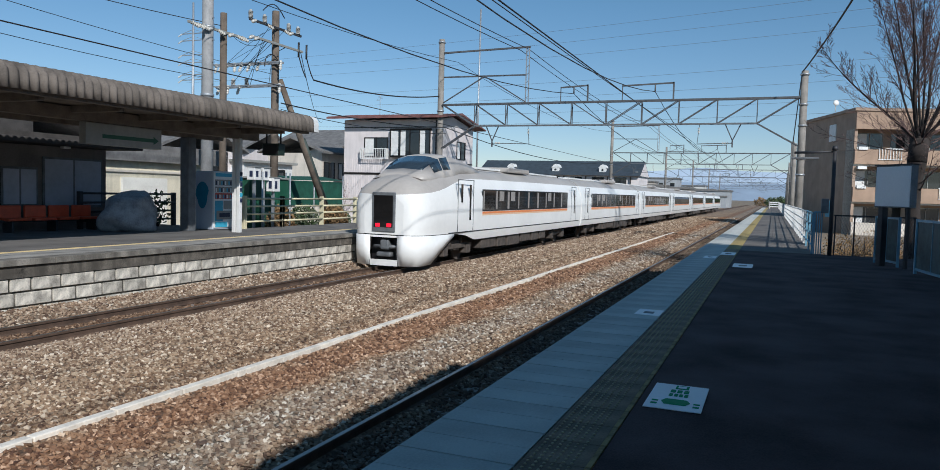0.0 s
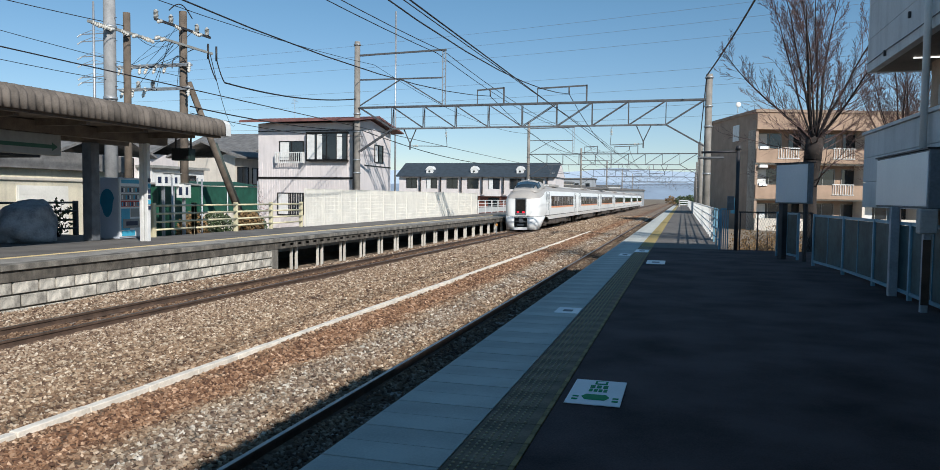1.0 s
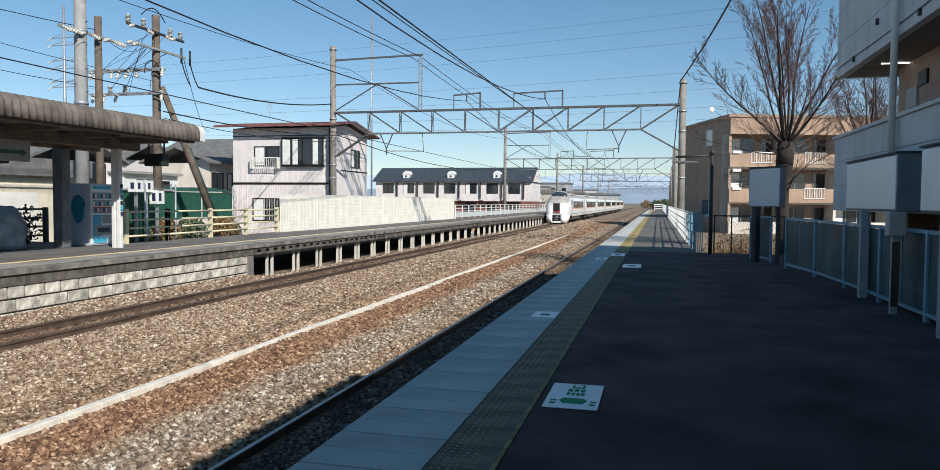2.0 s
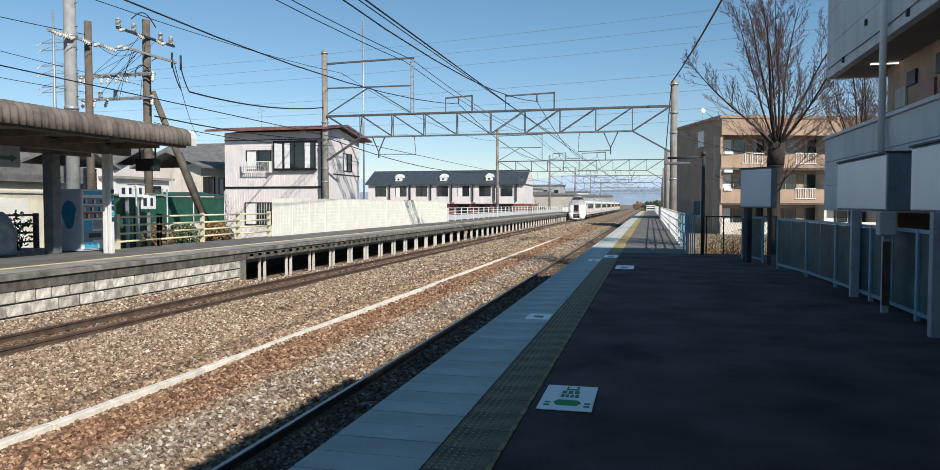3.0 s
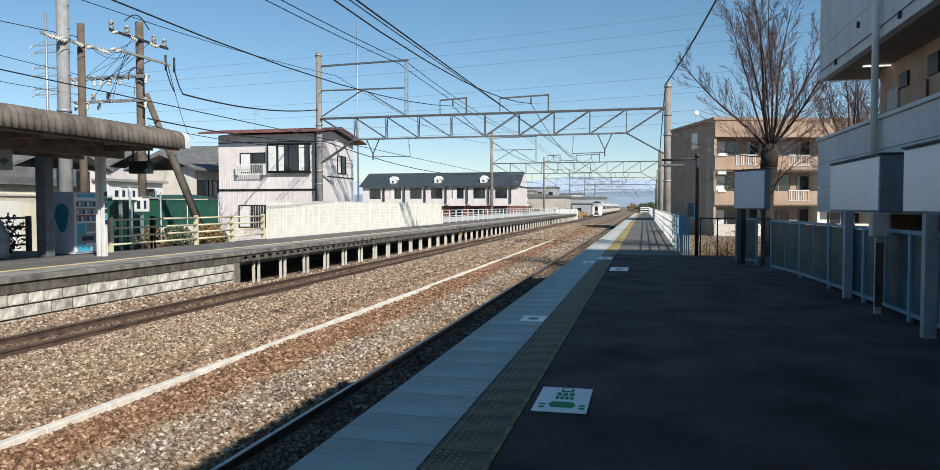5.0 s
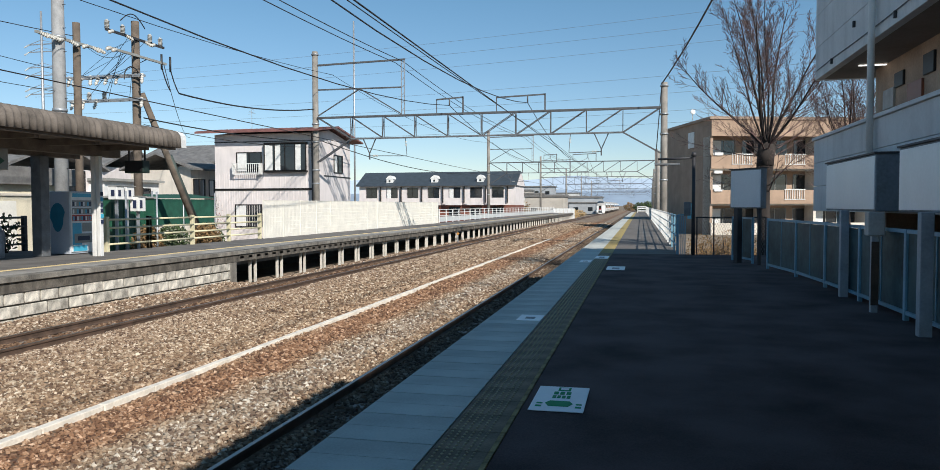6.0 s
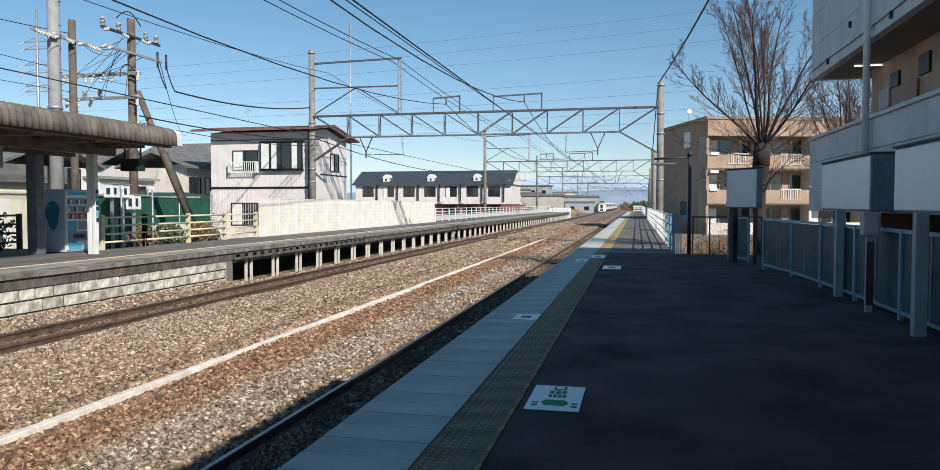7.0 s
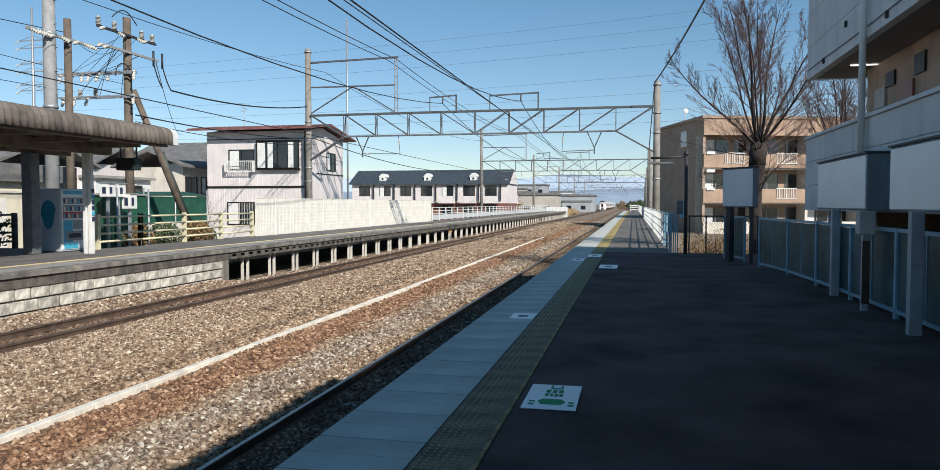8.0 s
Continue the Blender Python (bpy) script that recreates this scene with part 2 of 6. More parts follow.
for _p, _c in ((0.25, (0.20, 0.135, 0.09, 1)), (0.55, (0.31, 0.225, 0.155, 1)), (0.85, (0.42, 0.34, 0.255, 1))):
    _te.new(_p).color = _c
_mul = [nd for nd in _sn if nd.bl_idname == "ShaderNodeMix" and nd.blend_type == "MULTIPLY"][0]
_sl.new(_tone.outputs[0], _mul.inputs["A"])
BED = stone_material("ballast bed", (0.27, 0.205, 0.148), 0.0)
# the bed between the stones: a stone-sized cell pattern for colour and relief
_n, _l = BED.node_tree.nodes, BED.node_tree.links
_vo = _n.new("ShaderNodeTexVoronoi")
_vo.inputs["Scale"].default_value = 15.0
_co = _n.new("ShaderNodeTexCoord")
_l.new(_co.outputs["Object"], _vo.inputs["Vector"])
_bp = _n["Principled BSDF"].inputs["Normal"].links[0].from_node
_bp.inputs["Strength"].default_value, _bp.inputs["Distance"].default_value = 0.6, 0.03
_bp.invert = True
_l.new(_vo.outputs["Distance"], _bp.inputs["Height"])
_hs = _n.new("ShaderNodeHueSaturation")
_src = _n["Principled BSDF"].inputs["Base Color"].links[0].from_socket
_sep = _n.new("ShaderNodeSeparateColor")
_l.new(_vo.outputs["Color"], _sep.inputs[0])
_mr = _n.new("ShaderNodeMapRange")
_mr.inputs["To Min"].default_value, _mr.inputs["To Max"].default_value = 0.45, 1.4
_l.new(_sep.outputs[0], _mr.inputs["Value"])
_l.new(_mr.outputs[0], _hs.inputs["Value"])
_l.new(_src, _hs.inputs["Color"])
_l.new(_hs.outputs[0], _n["Principled BSDF"].inputs["Base Color"])

PROFILE = [(-14.2, -0.95), (-13.4, -0.96), (-12.9, -1.04), (-12.4, -1.19), (-11.7, -1.2), (-11.05, -1.18), (-10.6, -1.1), (-10.3, -1.08), (-9.0, -1.07), (-7.2, -1.05), (-6.0, -1.06),
           (-5.0, -1.03), (-4.45, -1.07), (-4.0, -1.18), (-3.5, -1.2), (-2.9, -1.24), (-2.0, -1.28), (-1.6, -1.3)]


def bed_height(x, y):
    for (xa, za), (xb, zb) in zip(PROFILE, PROFILE[1:]):
        if xa <= x <= xb:
            under = min(1.0, max(0.0, (y - 21.8) / 1.2)) * min(1.0, max(0.0, (-12.75 - x) / 0.6))
            return za + (zb - za) * (x - xa) / (xb - xa) - 0.26 * under + 0.035 * noise.noise((x * 0.7, y * 0.35, 0)) - 0.01
    return -1.2


def ground():
    bm = bmesh.new()
    xs = [-2500, -700, -200, -80, -40, -20, -14, 0, 12, 30, 80, 200, 700, 2500]
    ys = [-700, -200, -60, 0, 40, 100, 200, 400, 900, 2000, 4000]
    g = [[bm.verts.new((x, y, -1.4)) for x in xs] for y in ys]
    for j in range(len(ys) - 1):
        for i in range(len(xs) - 1):
            bm.faces.new((g[j][i], g[j][i + 1], g[j + 1][i + 1], g[j + 1][i]))
    tagged(part("ground", bm, DIRT), "bare dry earth beside the railway", "ground", kind="structure")


def ballast():
    xs = list(np.arange(-14.2, -1.59, 0.3))
    ys = list(np.arange(-12, 60, 0.6)) + list(np.arange(60, 420, 4.0))
    bm = bmesh.new()
    g = [[bm.verts.new((x, y, bed_height(x, y))) for x in xs] for y in ys]
    for j in range(len(ys) - 1):
        for i in range(len(xs) - 1):
            bm.faces.new((g[j][i], g[j][i + 1], g[j + 1][i + 1], g[j + 1][i])).smooth = True
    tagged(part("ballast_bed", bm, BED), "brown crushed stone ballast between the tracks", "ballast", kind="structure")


def loose_stones():
    """Ballast stones: many small angular solids, dense close by and sparser further off."""
    rng = np.random.default_rng(4)
    base = np.array([(1, 0, 0), (-1, 0, 0), (0, 1, 0), (0, -1, 0), (0, 0, 1), (0, 0, -1)], float)
    tris = np.array([(0, 2, 4), (2, 1, 4), (1, 3, 4), (3, 0, 4), (2, 0, 5), (1, 2, 5), (3, 1, 5), (0, 3, 5)])
    verts, faces, count = [], [], 0
    for y0, y1, per, size in ((2.5, 9, 640, 0.0275), (9, 16, 440, 0.031), (16, 27, 220, 0.037), (27, 45, 110, 0.045), (45, 70, 45, 0.06), (70, 110, 16, 0.085)):
        n = int(per * (y1 - y0) * 11.2)
        px, py = rng.uniform(-13.35, -2.1, n), rng.uniform(y0, y1, n)
        keep = np.ones(n, bool)
        for t in (NEAR_TRACK, FAR_TRACK):
            for s in (-1, 1):
                keep &= np.abs(px - t - s * 0.5335) > 0.075
        keep &= np.abs(px + 6.68) > 0.1
        for x, y in zip(px[keep], py[keep]):
            r = size * rng.uniform(0.6, 1.35)
            q = base * rng.uniform(0.7, 1.25, (6, 1)) + rng.normal(0, 0.16, (6, 3))
            a, b, c = rng.uniform(0, 6.28, 3)
            ca, sa, cb, sb = math.cos(a), math.sin(a), math.cos(b), math.sin(b)
            q = q @ np.array([(ca, sa, 0), (-sa, ca, 0), (0, 0, 1)]) @ np.array([(1, 0, 0), (0, cb, sb), (0, -sb, cb)])
            q *= r * np.array((1.15, 1.0, 0.8))
            verts.append(q + (x, y, bed_height(x, y) + r * 0.35))
            faces.append(tris + 6 * count)
            count += 1
    me = bpy.data.meshes.new("ballast_stones")
    me.from_pydata(np.concatenate(verts).tolist(), [], np.concatenate(faces).tolist())
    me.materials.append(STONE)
    tagged(new("ballast_stones", me), "loose brown and grey ballast stones on the track bed", "ballast", kind="stuff")


def track(center, label):
    t = thing("railway_track", label, "track", (center, 0, 0), kind="structure")
    for s in (-1, 1):
        x, z = s * 0.5335, RAIL_TOP
        prof = [(x - .063, z - .153), (x + .063, z - .153), (x + .063, z - .142), (x + .01, z - .12), (x + .01, z - .05), (x + .033, z - .04), (x + .033, z - .006), (x + .026, z),
                (x - .026, z), (x - .033, z - .006), (x - .033, z - .04), (x - .01, z - .05), (x - .01, z - .12), (x - .063, z - .142)]
        bm = bmesh.new()
        prism(bm, prof, "y", -15, 420)
        rail = part("rail", bm, RUST, t, "rust-brown steel rail")
        bm = bmesh.new()
        box(bm, x - .027, x + .027, -15, 420, z - .004, z + .002)
        part("rail_head", bm, RAILTOP, rail, "polished running surface")
    bm = B((-1.0, 1.0, -0.11, 0.11, RAIL_TOP - 0.33, RAIL_TOP - 0.155), bevel=0.015)
    first = part("sleeper", bm, SLEEPER, t)
    first.matrix_basis = pose(0, 1.0, 0)
    for k in range(1, 110):
        share("sleeper", first.data, t, pose(0, 1.0 + k * 0.6, 0))


def trough():
    """The pale concrete line along the middle of the ballast."""
    t = thing("cable_trough", "pale concrete cable trough lid in the ballast", "cable trough", (0, 0, 0))
    rng = random.Random(3)
    for k in range(60):
        y = -4 + k * 1.0
        x = -6.68
        bm = B((x - 0.062, x + 0.062, y, y + 0.985, -1.2, -1.0 + rng.uniform(-0.006, 0.006)), bevel=0.012)
        part("lid", bm, PALE, t)


PALE = mat("pale trough concrete", (0.78, 0.72, 0.63), 0.9, vary=0.2, scale=3, fine=30, bump=0.3, per_object=0.05)
ground()
ballast()
track(NEAR_TRACK, "rusty single track close beside the platform edge")
track(FAR_TRACK, "worn track along the opposite platform")
trough()

# ---- platforms ----
EDGE_R, EDGE_L, BACK_L = -2.0, -13.25, -17.65


def platform_right():
    bm = bmesh.new()
    box(bm, EDGE_R + 0.25, 3.7, -16, 23.7, -1.4, -0.164)
    box(bm, EDGE_R + 0.25, 1.15, 23.7, 170, -1.4, -0.164)
    tagged(part("platform_base", bm, OLDCON), "weathered concrete platform body", "platform", kind="structure")
    bm = bmesh.new()
    xs = list(np.linspace(-0.865, 3.7, 12))
    ys = list(np.linspace(-16, 23.7, 50))
    def lay(xs, ys):
        g = [[bm.verts.new((x, y, 0.004 * noise.noise((x * 0.5, y * 0.4, 3)) - 0.004)) for x in xs] for y in ys]
        for j in range(len(ys) - 1):
            for i in range(len(xs) - 1):
                bm.faces.new((g[j][i], g[j][i + 1], g[j + 1][i + 1], g[j + 1][i])).smooth = True
    lay(xs, ys)
    tagged(part("platform_surface", bm, ASPHALT), "dark worn asphalt platform surface", "platform", kind="structure")
    bm = bmesh.new()
    lay(list(np.linspace(-0.865, 1.15, 8)), list(np.linspace(23.7, 170, 240)))
    tagged(part("platform_surface", bm, SUNASPHALT), "asphalt painted paler for the sun on the narrow platform end", "platform", kind="structure")
    edge = thing("platform_edge", "grey concrete edge slabs with worn yellow tactile strip", "platform edge", (0, 0, 0), kind="structure")
    bm = B((EDGE_R, -1.275, 0.009, 0.596, -0.16, -0.012))
    box(bm, EDGE_R, -1.275, 0.009, 0.2985, -0.012, 0.0)
    box(bm, EDGE_R, -1.275, 0.3055, 0.596, -0.012, 0.0)
    slab = part("edge_slab", bm, CONCRETE, edge, "grey concrete edge slab")
    tile = part("tactile_tile", B((-1.262, -0.905, 0.004, 0.396, -0.1, 0.0)), WORNSHADEYEL, edge, "worn yellow tactile tile painted browner for the shade")
    bm = bmesh.new()
    for i in range(6):
        for j in range(7):
            tube(bm, (-1.225 + i * 0.048, 0.03 + j * 0.056, -0.001), (-1.225 + i * 0.048, 0.03 + j * 0.056, 0.006), 0.013, 0.007, seg=6)
    studs = part("studs", bm, STUD, tile, "rubbed paler studs")
    line = part("edge_bar", B((-0.902, -0.868, 0.004, 0.396, -0.1, 0.005), bevel=0.003), OLDYEL, tile, "raised edge bar with remains of yellow")
    bm = B((-1.267, -0.87, 0.003, 0.397, -0.1, 0.0))
    far_tile = part("tactile_tile", bm, TACTILE, edge, "faded yellow tactile tile")
    slab.matrix_basis, tile.matrix_basis, far_tile.matrix_basis = pose(0, -2.795, 0), pose(0, -2.4, 0), pose(0, 24.0, 0)
    for k in range(1, 117):
        share("edge_slab", slab.data, edge, pose(0, -2.795 + k * 0.605, 0))
    for k in range(1, 66):
        again = share("tactile_tile", tile.data, edge, pose(0, -2.4 + k * 0.4, 0))
        share("studs", studs.data, again, Matrix())
        share("edge_bar", line.data, again, Matrix())
    for k in range(1, 70):
        share("tactile_tile", far_tile.data, edge, pose(0, 24.0 + k * 0.4, 0))
    part("near_edge", B((EDGE_R, -1.275, -16, -2.80, -0.16, 0.0), (-1.267, -0.87, -16, -2.42, -0.1, 0.0)), CONCRETE, edge, "grey concrete edge", kind="stuff")
    part("far_edge", B((EDGE_R, -1.275, 68.0, 170, -0.16, 0.0)), CONCRETE, edge, "grey concrete edge", kind="stuff")
    part("far_tactile_strip", B((-1.267, -0.87, 52.0, 170, -0.1, 0.0)), TACTILE, edge, "faded yellow strip", kind="stuff")


def platform_left():
    bm = bmesh.new()
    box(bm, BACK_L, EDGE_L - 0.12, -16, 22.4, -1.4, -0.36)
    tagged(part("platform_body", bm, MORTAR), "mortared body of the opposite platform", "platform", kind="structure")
    bm = bmesh.new()
    box(bm, BACK_L, EDGE_L - 0.35, -16, 150, -0.33, 0.0)
    tagged(part("platform_deck", bm, DECK), "grey asphalt deck of the opposite platform", "platform", kind="structure")
    edge = thing("platform_coping", "weathered concrete coping of the opposite platform", "platform edge", (0, 0, 0), kind="structure")
    y = -15.9
    while y < 148:
        step = 1.2 if y < 60 else 6.0
        bm = B((EDGE_L - 0.36, EDGE_L, y + 0.006, y + step - 0.006, -0.12, 0.004), bevel=0.01)
        part("coping_slab", bm, OLDCON, edge)
        bm = B((EDGE_L - 0.4, EDGE_L - 0.055, y, y + step, -0.36, -0.125))
        part("edge_beam", bm, GRIMECON, edge)
        y += step
    part("edge_strip", B((-14.56, EDGE_L - 0.365, -16, 150, -0.01, 0.004)), PALEDECK, edge, "paler concrete strip along the edge")
    part("edge_line", B((-14.8, -14.58, -16, 150, 0.0, 0.005)), LINEYEL, edge, "faded yellow painted line")


GRIMECON = mat("sooty stained concrete", (0.17, 0.15, 0.125), 0.92, vary=0.6, scale=3.0, fine=28, bump=0.5, stain=0.9, stain_from=0.36)
PALEDECK = mat("pale worn concrete", (0.33, 0.31, 0.28), 0.9, vary=0.35, scale=1.2, fine=40, bump=0.25, stain=0.4)
DECK = mat("old grey asphalt", (0.15, 0.14, 0.13), 0.92, vary=0.3, scale=1.0, fine=50, bump=0.3)
platform_right()
platform_left()

# ---- overhead line ----
TRUSS = mat("gantry steel", (0.085, 0.09, 0.098), 0.7, 0.0, vary=0.25, scale=4, fine=30, bump=0.05, stain=0.2)


def gantry(y, xl=-21.45, xr=1.35, detail=True):
    g = thing("catenary_gantry", "steel lattice gantry on two concrete poles over the tracks", "gantry", (0, y, 0), group="overhead line gantries")
    seg = 14 if detail else 8
    for x, top, name in ((xl, 11.9, "pole"), (xr, 8.95, "pole")):
        bm = bmesh.new()
        tube(bm, (x, 0, -1.4), (x, 0, top), 0.235, 0.19, seg)
        pole = part(name, bm, POLECON, g, "stained grey concrete pole")
        for z in ((7.0, 5.8, 3.9, top - 0.25, 3.0) if detail else (7.0, 5.8)):
            bm = bmesh.new()
            tube(bm, (x, 0, z), (x, 0, z + 0.09), 0.25, seg=seg)
            part("band", bm, GALV, pole)
    zt, zb = 7.45, 6.0
    bm = bmesh.new()
    for dy in (-0.18, 0.18):
        bar(bm, (xl + 0.2, dy, zt), (xr - 0.2, dy, zt), 0.08, 0.105)
    part("top_chord", bm, TRUSS, g)
    bm = bmesh.new()
    for dy in (-0.18, 0.18):
        bar(bm, (xl + 2.6, dy, zb), (xr - 2.45, dy, zb), 0.07, 0.075)
    part("bottom_chord", bm, GRAYSTEEL, g)
    n = 8
    xa, xb = xl + 2.6, xr - 2.45
    for k in range(n + 1):
        x = xa + (xb - xa) * k / n
        bm = bmesh.new()
        for dy in (-0.18, 0.18):
            bar(bm, (x, dy, zb), (x, dy, zt), 0.045)
        bar(bm, (x, -0.18, zb), (x, 0.18, zt), 0.04)
        part("post", bm, TRUSS, g)
        if k < n:
            x2 = xa + (xb - xa) * (k + 1) / n
            lean = k < n / 2
            bm = bmesh.new()
            for dy in (-0.18, 0.18):
                bar(bm, (x, dy, zt if lean else zb), (x2, dy, zb if lean else zt), 0.048)
            part("diagonal", bm, TRUSS, g)
    for a, b in (((xl + 0.2, zt), (xa, zb)), ((xb, zb), (xr - 0.2, zt)), ((xl + 0.2, 4.5), (xa, zb)), ((xb, zb), (xr - 0.2, 4.7))):
        bm = bmesh.new()
        for dy in (-0.15, 0.15):
            bar(bm, (a[0], dy, a[1]), (b[0], dy, b[1]), 0.07)
        part("end_brace", bm, TRUSS, g)
    # upper frame beside the tall pole
    bm = bmesh.new()
    xe = xl + 6.1
    bar(bm, (xl, 0, 10.97), (xe + 0.25, 0, 11.1), 0.11)
    bar(bm, (xl, 0, 9.33), (xe, 0, 9.3), 0.09)
    part("upper_arm", bm, TRUSS, g)
    bm = bmesh.new()
    for dx in (0, 0.2):
        bar(bm, (xe + dx, 0, zt), (xe + dx, 0, 11.15), 0.06)
    for k in range(7):
        bar(bm, (xe, 0, zt + 0.3 + k * 0.5), (xe + 0.2, 0, zt + 0.5 + k * 0.5), 0.03)
    part("upper_post", bm, GALV, g)
    bm = bmesh.new()
    for a, b in (((xl + 0.2, 7.6), (xl + 3.2, 9.3)), ((xl + 3.2, 9.3), (xe, 7.55))):
        bar(bm, (a[0], 0, a[1]), (b[0], 0, b[1]), 0.07)
    part("upper_brace", bm, TRUSS, g)
    # raised hangers on the beam
    for x0, x1 in ((-9.0, -5.9), (-12.96, -11.2)):
        bm = bmesh.new()
        bar(bm, (x0, 0, 8.35 + 0.05), (x1, 0, 8.5), 0.09)
        bar(bm, (x1, 0, zt), (x1, 0, 8.55), 0.09)
        bar(bm, (x0, 0, zt), (x0, 0, 8.45), 0.05)
        hx = -7.0 if x0 > -10 else -12.1
        tube(bm, (hx, 0, 8.45), (hx, 0, 8.0), 0.05, seg=6)
        part("hanger_frame", bm, TRUSS, g)
    # pull-off arms over each track, with insulators
    for tx in (NEAR_TRACK, FAR_TRACK):
        s = -1 if tx == FAR_TRACK else 1
        bm = bmesh.new()
        ax = -2.4 if s > 0 else -17.6
        end = -4.4 if s > 0 else -15.0
        s = 1 if s > 0 else -1
        bar(bm, (ax - 0.45, 0, zb), (ax, 0, 5.0), 0.06)
        bar(bm, (ax + 0.45, 0, zb), (ax, 0, 5.0), 0.06)
        bar(bm, (ax, 0, 5.05), (ax, 0, 4.6), 0.08)
        bar(bm, (ax, 0, 4.85), (end, 0, 4.8), 0.045)
        bar(bm, (end + 0.1 * s, 0, zb), (end, 0, 4.8), 0.03)
        part("registration_arm", bm, TRUSS, g)
        bm, bm2 = bmesh.new(), bmesh.new()
        for k in range(4):
            tube(bm, (ax - s * (0.25 + 0.09 * k), 0, 4.85), (ax - s * (0.29 + 0.09 * k), 0, 4.85), 0.07, seg=7)
            tube(bm2, (end + 0.07 * s, 0, zb - 0.25 - 0.09 * k), (end + 0.07 * s, 0, zb - 0.29 - 0.09 * k), 0.07, seg=7)
        part("insulator", bm, PORCELAIN, g, "white porcelain insulator")
        part("insulator", bm2, PORCELAIN, g, "white porcelain insulator")
    return g


GANTRIES = (46.5, 101.0, 156.0, 211.0, 266.0, 321.0)
for i, y in enumerate(GANTRIES):
    gantry(y, -21.45 if i == 0 else -20.7, 1.35 + 0.012 * max(0, y - 50), i < 2)

# ---- the train ----
TRAINWHITE = mat("train white", (0.86, 0.86, 0.84), 0.32, vary=0.05, scale=0.6, fine=6, bump=0.0, spec=0.5)
TRAINGREY = mat("train warm grey", (0.42, 0.39, 0.36), 0.45, vary=0.1, scale=0.8, fine=10, bump=0.02)
TRAINORANGE = mat("train orange stripe", (0.80, 0.25, 0.08), 0.4, vary=0.05)
PEACH = mat("train peach stripe", (0.82, 0.55, 0.36), 0.4, vary=0.05)
UNDER = mat("underframe grime", (0.085, 0.07, 0.06), 0.85, vary=0.4, scale=4, fine=30, bump=0.3)
TRAINGLASS = mat("train window glass", (0.014, 0.013, 0.013), 0.06, vary=0.3, scale=1.2, fine=6, bump=0.0, spec=0.6)
CURTAIN = mat("pale curtain", (0.3, 0.28, 0.26), 0.9, vary=0.2, scale=8, fine=30)
TAILRED = glow("lit tail lamp", (0.85, 0.01, 0.035), 0.9)
HALF = 1.44


def loft(stations, split, closed_front=True):
    """Two bmeshes, below and above the colour border, from stations (y, half width, bottom, border, top)."""
    lo, hi = bmesh.new(), bmesh.new()

    def section(y, w, zb, border, top):
        pts_lo = [(w * (0.93 if zb < 0.9 else 0.97), zb), (w * 0.99, zb + 0.25), (w, max(1.3, zb + 0.35)), (w, 1.75), (w * 0.997, (border + 1.75) / 2)]
        start = min(2.1, border)
        def width(z):
            k = max(0.0, (z - start) / max(0.05, top - start))
            return w * max(0.0, 1 - k ** 2.7) ** 0.5
        pts_lo.append((width(border), border))
        pts_hi = [(width(border), border)]
        for q in (0.3, 0.52, 0.7, 0.84, 0.94, 1.0):
            z = border + (top - border) * q
            pts_hi.append((width(z), z))
        return [Vector((x, y, z)) for x, z in pts_lo], [Vector((x, y, z)) for x, z in pts_hi]

    for bm, which in ((lo, 0), (hi, 1)):
        rows = []
        for s in stations:
            half = section(*s)[which]
            rows.append(([bm.verts.new(v) for v in half], [bm.verts.new((-v.x, v.y, v.z)) for v in half]))
        for (ra, la), (rb, lb) in zip(rows, rows[1:]):
            for P, Q in ((ra, rb), (la, lb)):
                for i in range(len(P) - 1):
                    bm.faces.new((P[i], Q[i], Q[i + 1], P[i + 1])).smooth = True
        bmesh.ops.remove_doubles(bm, verts=bm.verts[:], dist=0.0005)
        for k in (0, -1):
            half = section(*stations[k])[which]
            ring = [(v.x, v.y, v.z) for v in half] + [(-v.x, v.y, v.z) for v in half[::-1] if v.x > 1e-4]
            bm.faces.new([bm.verts.new(p) for p in ring])
    return lo, hi


def side_panels(car, y0, y1, n, curtains):
    for s in (-1, 1):
        x = s * (HALF - 0.008)
        bm = B((x - 0.012, x + 0.012, y0, y1, 1.86, 2.7))
        part("window_frame", bm, BLACK, car, "black window band")
        step = (y1 - y0) / n
        for k in range(n):
            bm = B((x + s * 0.006, x + s * 0.016, y0 + k * step + 0.04, y0 + (k + 1) * step - 0.04, 1.9, 2.66))
            part("window_pane", bm, TRAINGLASS, car)
            if curtains and s > 0:
                a = y0 + k * step + 0.05
                part("curtain", B((x + 0.013, x + 0.019, a, a + 0.13 + 0.05 * (k % 3), 1.92, 2.64)), CURTAIN, car, "pale window curtain")
                if k in (1, 2, 6):
                    part("blind", B((x + 0.012, x + 0.018, a + 0.4, a + 0.95, 2.25, 2.64)), CURTAIN, car, "half-drawn pale blind")
        part("stripe", B((x - 0.01, x + 0.014, y0, y1, 1.765, 1.845)), TRAINORANGE, car, "orange stripe under the windows")
        part("stripe", B((x - 0.01, x + 0.0135, y0, y1, 1.70, 1.762)), PEACH, car, "pale peach stripe below the orange one")


